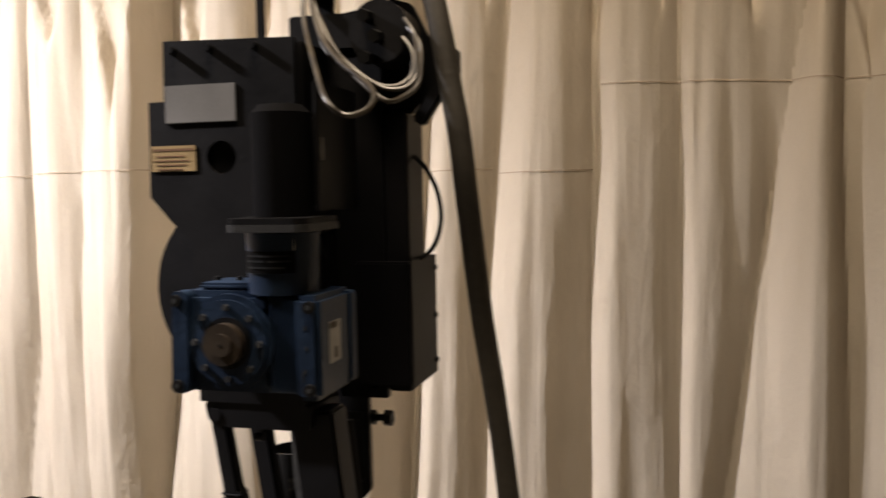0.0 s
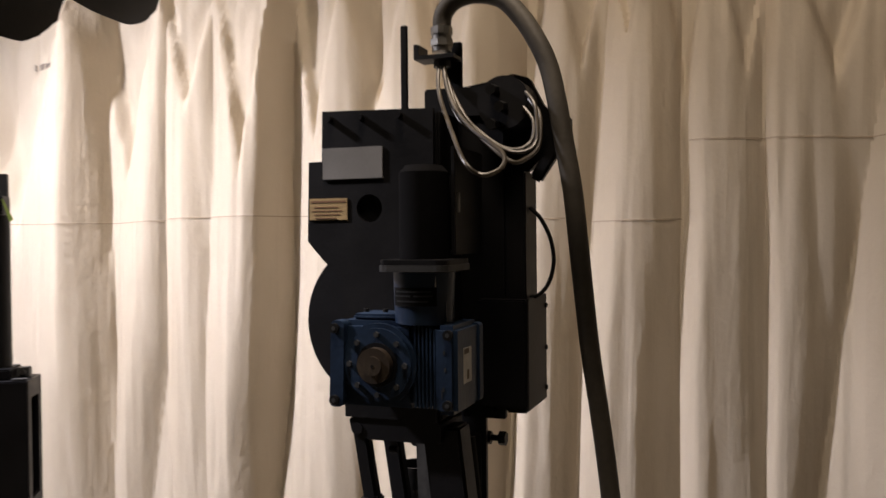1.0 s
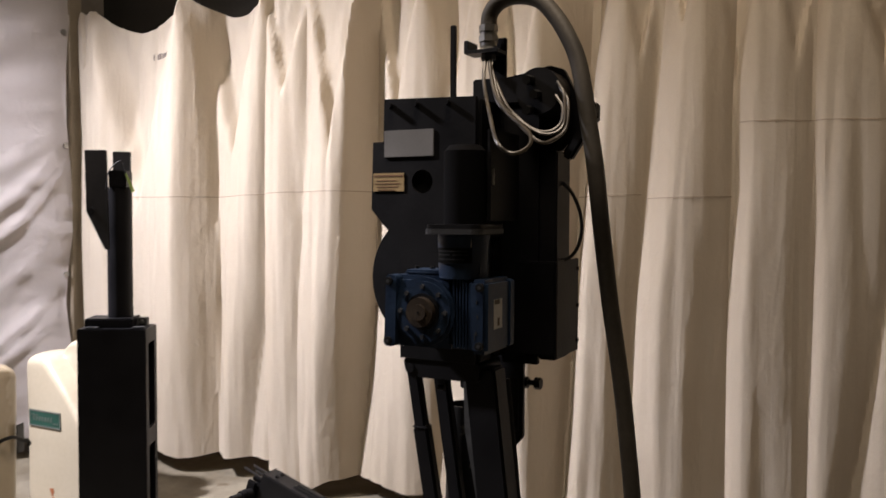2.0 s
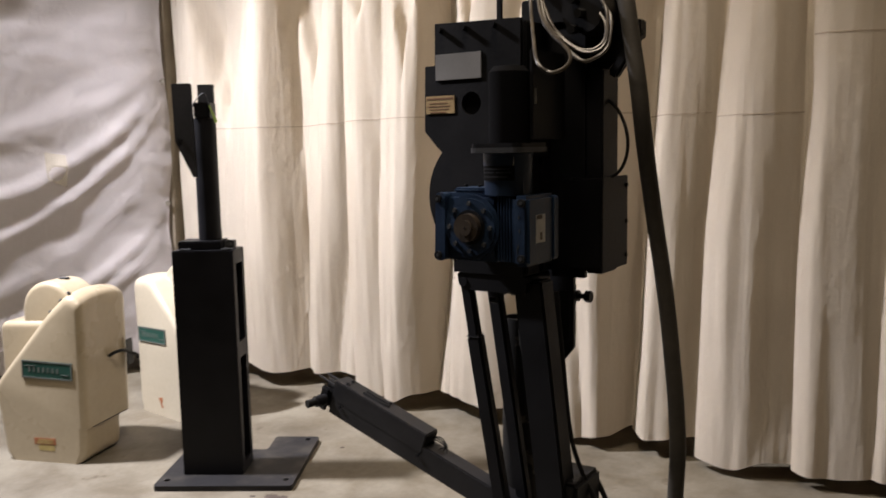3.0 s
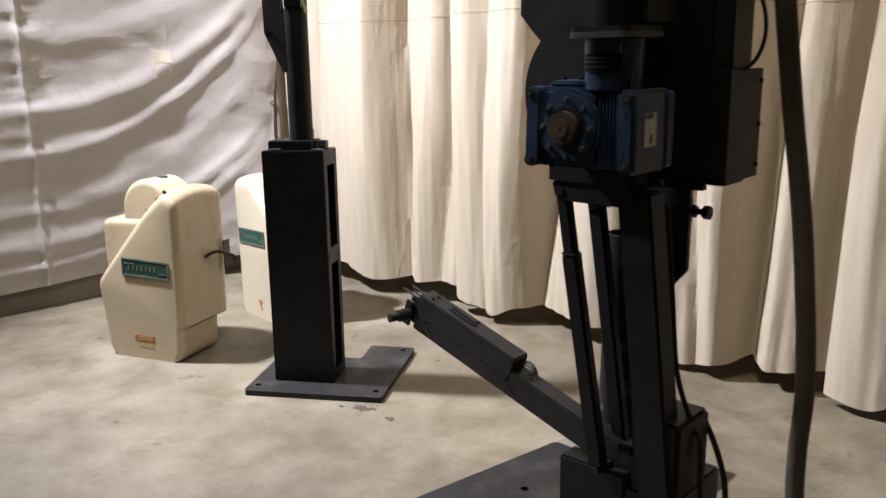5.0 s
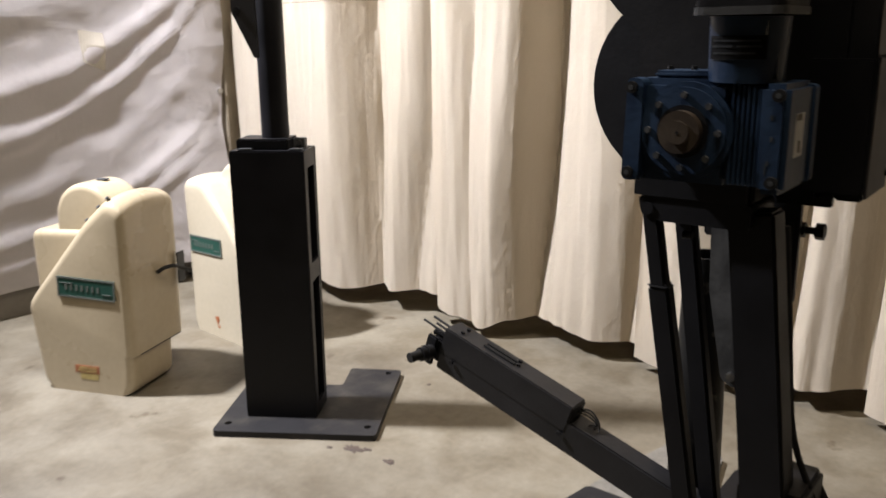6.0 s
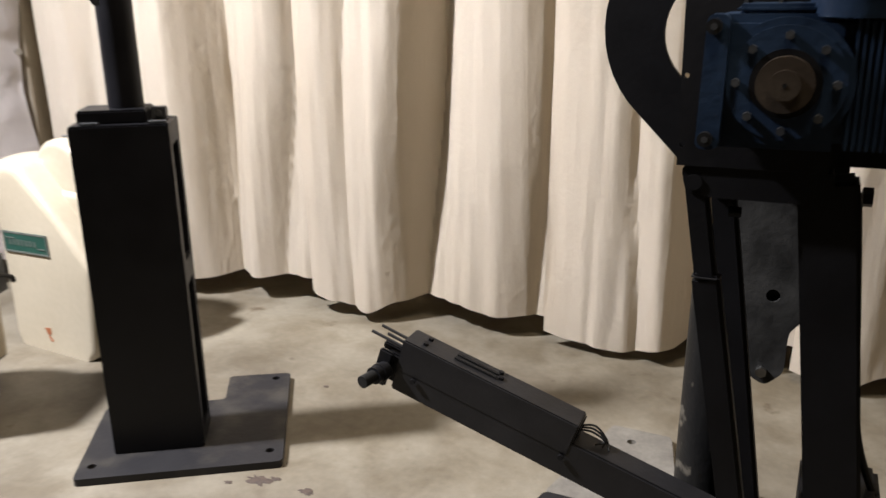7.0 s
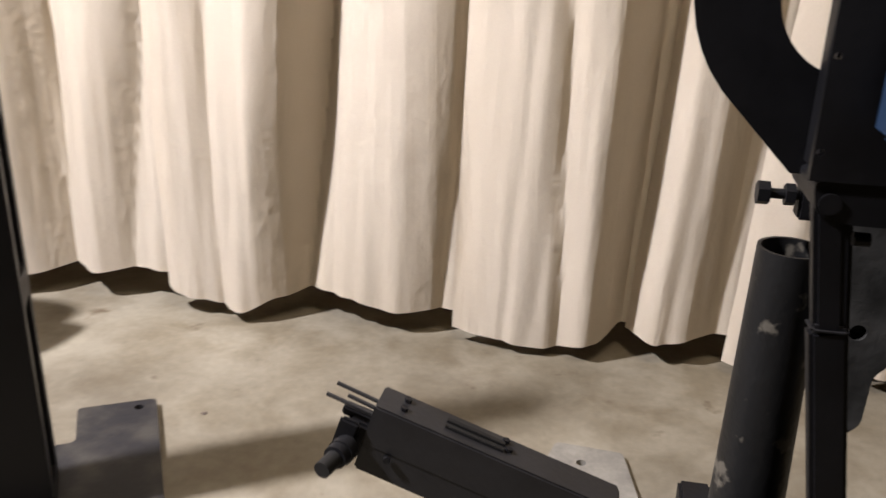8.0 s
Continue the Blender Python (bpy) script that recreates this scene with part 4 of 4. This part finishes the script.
lb = part("type_label", bx((0.1282, -0.295, 1.205), (0.1295, -0.245, 1.278), 0), WHITE, end, "white paper type label")
part("print_bar", bx((0.1296, -0.293, 1.266), (0.1299, -0.262, 1.277), 0), DARKMARK, lb)
part("print_bar", bx((0.1296, -0.275, 1.212), (0.1299, -0.262, 1.232), 0), DARKMARK, lb)
for p in ((-0.144, 1.317), (-0.146, 1.165), (0.112, 1.310), (0.110, 1.168)):
    y = -0.335 if p[0] < 0 else -0.3385
    part("socket_bolt", cy((p[0], y, p[1]), (p[0], y - 0.008, p[1]), 0.0105, 16), RUBBER, gb)
    part("socket", cy((p[0], y - 0.0081, p[1]), (p[0], y - 0.0086, p[1]), 0.005, 6), GREY, gb)
for x, z in ((-0.065, 1.345), (-0.11, 1.345)):
    bolt(gb, (x, -0.25, z), (0, 0, 1), 0.006, 0.007, RUBBER)
neck = part("motor_neck", cy((0.033, -0.268, 1.328), (0.035, -0.270, 1.436), 0.062, 36, 0.066), BLUE, gb, "", True)
part("neck_rib", bx((0.075, -0.30, 1.329), (0.092, -0.24, 1.434), 0.004), BLUE, gb)


def wrap(r, a0, a1, z0, z1):
    """Thin plate bent round the neck, from angle a0 to a1 off the front."""
    bm = bmesh.new()
    cols = []
    for k in range(13):
        a = radians(a0 + (a1 - a0) * k / 12)
        cols.append([bm.verts.new((0.0335 + r * math.sin(a), -0.269 - r * math.cos(a), z)) for z in (z0, z1)])
    for a, b in zip(cols, cols[1:]):
        bm.faces.new((a[0], b[0], b[1], a[1]))
    bmesh.ops.solidify(bm, geom=bm.faces[:], thickness=0.0012)
    return bm


pl = part("type_plate", wrap(0.0662, -47, 44, 1.366, 1.404), RUBBER, gb, "black type plate with worn print", True)
for i, (a, b) in enumerate([(-38, 34), (-40, -4), (2, 36), (-36, 28)]):
    z = (1.394, 1.385, 1.385, 1.374)[i]
    part("print_bar", wrap(0.0676, a, b, z, z + 0.0035), GREY, pl)
part("paint_dab", bx((0.075, -0.319, 1.405), (0.0785, -0.315, 1.428), 0), WHITE, gb)
fl = prism(rounded([(-0.042, -0.345), (0.112, -0.345), (0.112, -0.182), (-0.042, -0.182)], 0.022), 1.437, 1.450)
bmesh.ops.transform(fl, matrix=Matrix(((1, 0, 0, 0), (0, 0, 1, 0), (0, 1, 0, 0), (0, 0, 0, 1))), verts=fl.verts)
part("motor_flange", fl, GREY, gb, "grey cast motor flange")
fl = prism(rounded([(-0.040, -0.343), (0.110, -0.343), (0.110, -0.185), (-0.040, -0.185)], 0.022), 1.4505, 1.461)
bmesh.ops.transform(fl, matrix=Matrix(((1, 0, 0, 0), (0, 0, 1, 0), (0, 1, 0, 0), (0, 0, 0, 1))), verts=fl.verts)
part("motor_flange", fl, BLACK, gb)

# arm that slopes down to the base
ARM = Matrix.Translation((-0.781, -0.1, 0.556)) @ pose(0, 0, 0, 0, 18.5, 0)


def arm_box(lo, hi, bevel=0.002):
    return bx(lo, hi, bevel, ARM)


arm = part("arm", arm_box((0.0, 0.0, 0.0), (0.86, 0.064, 0.082), 0.004), ARMPAINT, rob, "black box-section arm")
part("arm_cover", arm_box((-0.002, -0.0012, 0.050), (0.395, 0.0652, 0.124), 0.003), ARMPAINT, arm, "black box cover with slots and screws")
# black bars laid on the cover imitate the dark insides of two slots
for y in (0.024, 0.040):
    part("slot_dark_bar", arm_box((0.108, y - 0.0045, 0.1242), (0.205, y + 0.0045, 0.1290), 0.001), RUBBER, arm)
for s, y in ((0.040, 0.02), (0.040, 0.046), (0.205, 0.050), (0.212, 0.030)):
    p = ARM @ Vector((s, y, 0.124))
    bolt(arm, p, ARM.to_3x3() @ Vector((0, 0, 1)), 0.006, 0.006, BLACK, "cover_screw")
for s, h in ((0.045, 0.045), (0.385, 0.045)):
    p = ARM @ Vector((s, -0.003, h))
    bolt(arm, p, (0, -1, 0), 0.006, 0.006, BLACK, "cover_screw")
# black sheet imitates the dark inside of the cover's open end
part("opening_dark_sheet", arm_box((0.3955, 0.004, 0.084), (0.398, 0.060, 0.118), 0), RUBBER, arm)
for k in range(3):
    part("loose_wire", sweep([ARM @ Vector(p) for p in [(0.39, 0.03 + 0.008 * k, 0.098), (0.42, 0.034 + 0.008 * k, 0.106 + 0.003 * k), (0.45, 0.036 + 0.006 * k, 0.098), (0.435 + 0.015 * k, 0.032, 0.084)]], 0.0022, 6, 6), RUBBER, arm)
part("end_block", arm_box((-0.035, 0.006, 0.012), (0.003, 0.058, 0.078), 0.005), BLACK, arm)
part("end_ear", arm_box((-0.050, 0.022, 0.070), (0.0, 0.044, 0.086), 0.003), BLACK, arm)
part("end_flange", arm_box((-0.045, -0.008, 0.0), (-0.012, 0.005, 0.085), 0.004), BLACK, arm)
sp = part("spigot", cy(ARM @ Vector((-0.02, -0.006, 0.042)), ARM @ Vector((-0.028, -0.045, 0.040)), 0.019, 20), BLACK, arm, "", True)
part("spigot_tip", cy(ARM @ Vector((-0.028, -0.0455, 0.040)), ARM @ Vector((-0.036, -0.078, 0.036)), 0.0135, 20), RUBBER, arm, "", True)
part("spigot_ring", cy(ARM @ Vector((-0.0225, -0.022, 0.0415)), ARM @ Vector((-0.024, -0.030, 0.041)), 0.0215, 20), BLACK, arm, "", True)
for y, s in ((0.012, -0.080), (0.030, -0.05), (0.050, -0.075)):
    part("pin", cy(ARM @ Vector((0.0, y, 0.100)), ARM @ Vector((s, y, 0.102)), 0.0035, 8), DUSTY, arm, "thin steel rod")

# dried spills and crumbs on the floor


def spill(x, y, rx, ry, seed):
    """A low dried puddle with a ragged rim."""
    bm = bmesh.new()
    rims = []
    for k, (f, z) in enumerate(((1.0, 0.0005), (0.8, 0.0022), (0.4, 0.0028))):
        rim = []
        for i in range(28):
            a = 2 * math.pi * i / 28
            r = f * (1 + 0.75 * noise.noise(Vector((2.2 * math.cos(a) + seed, 2.2 * math.sin(a), 0.7))) + 0.3 * noise.noise(Vector((6 * math.cos(a), 6 * math.sin(a) + seed, 0.2))))
            rim.append(bm.verts.new((x + rx * r * math.cos(a), y + ry * r * math.sin(a), z)))
        rims.append(rim)
    for a, b in zip(rims, rims[1:]):
        for i in range(28):
            bm.faces.new((a[i], a[(i + 1) % 28], b[(i + 1) % 28], b[i]))
    bm.faces.new(rims[-1])
    tagged(part("floor_spill", bm, SPILL, None, "", True), "small dried dark brown spill on the concrete floor", "spill", "spills on the floor")


for k, (x, y, rx, ry) in enumerate([(-1.395, 0.212, 0.038, 0.022), (-1.35, 0.235, 0.018, 0.010), (-1.23, 0.213, 0.024, 0.014), (-1.524, 0.815, 0.010, 0.006), (-1.47, 0.17, 0.012, 0.008)]):
    spill(x, y, rx, ry, 3.7 * k)
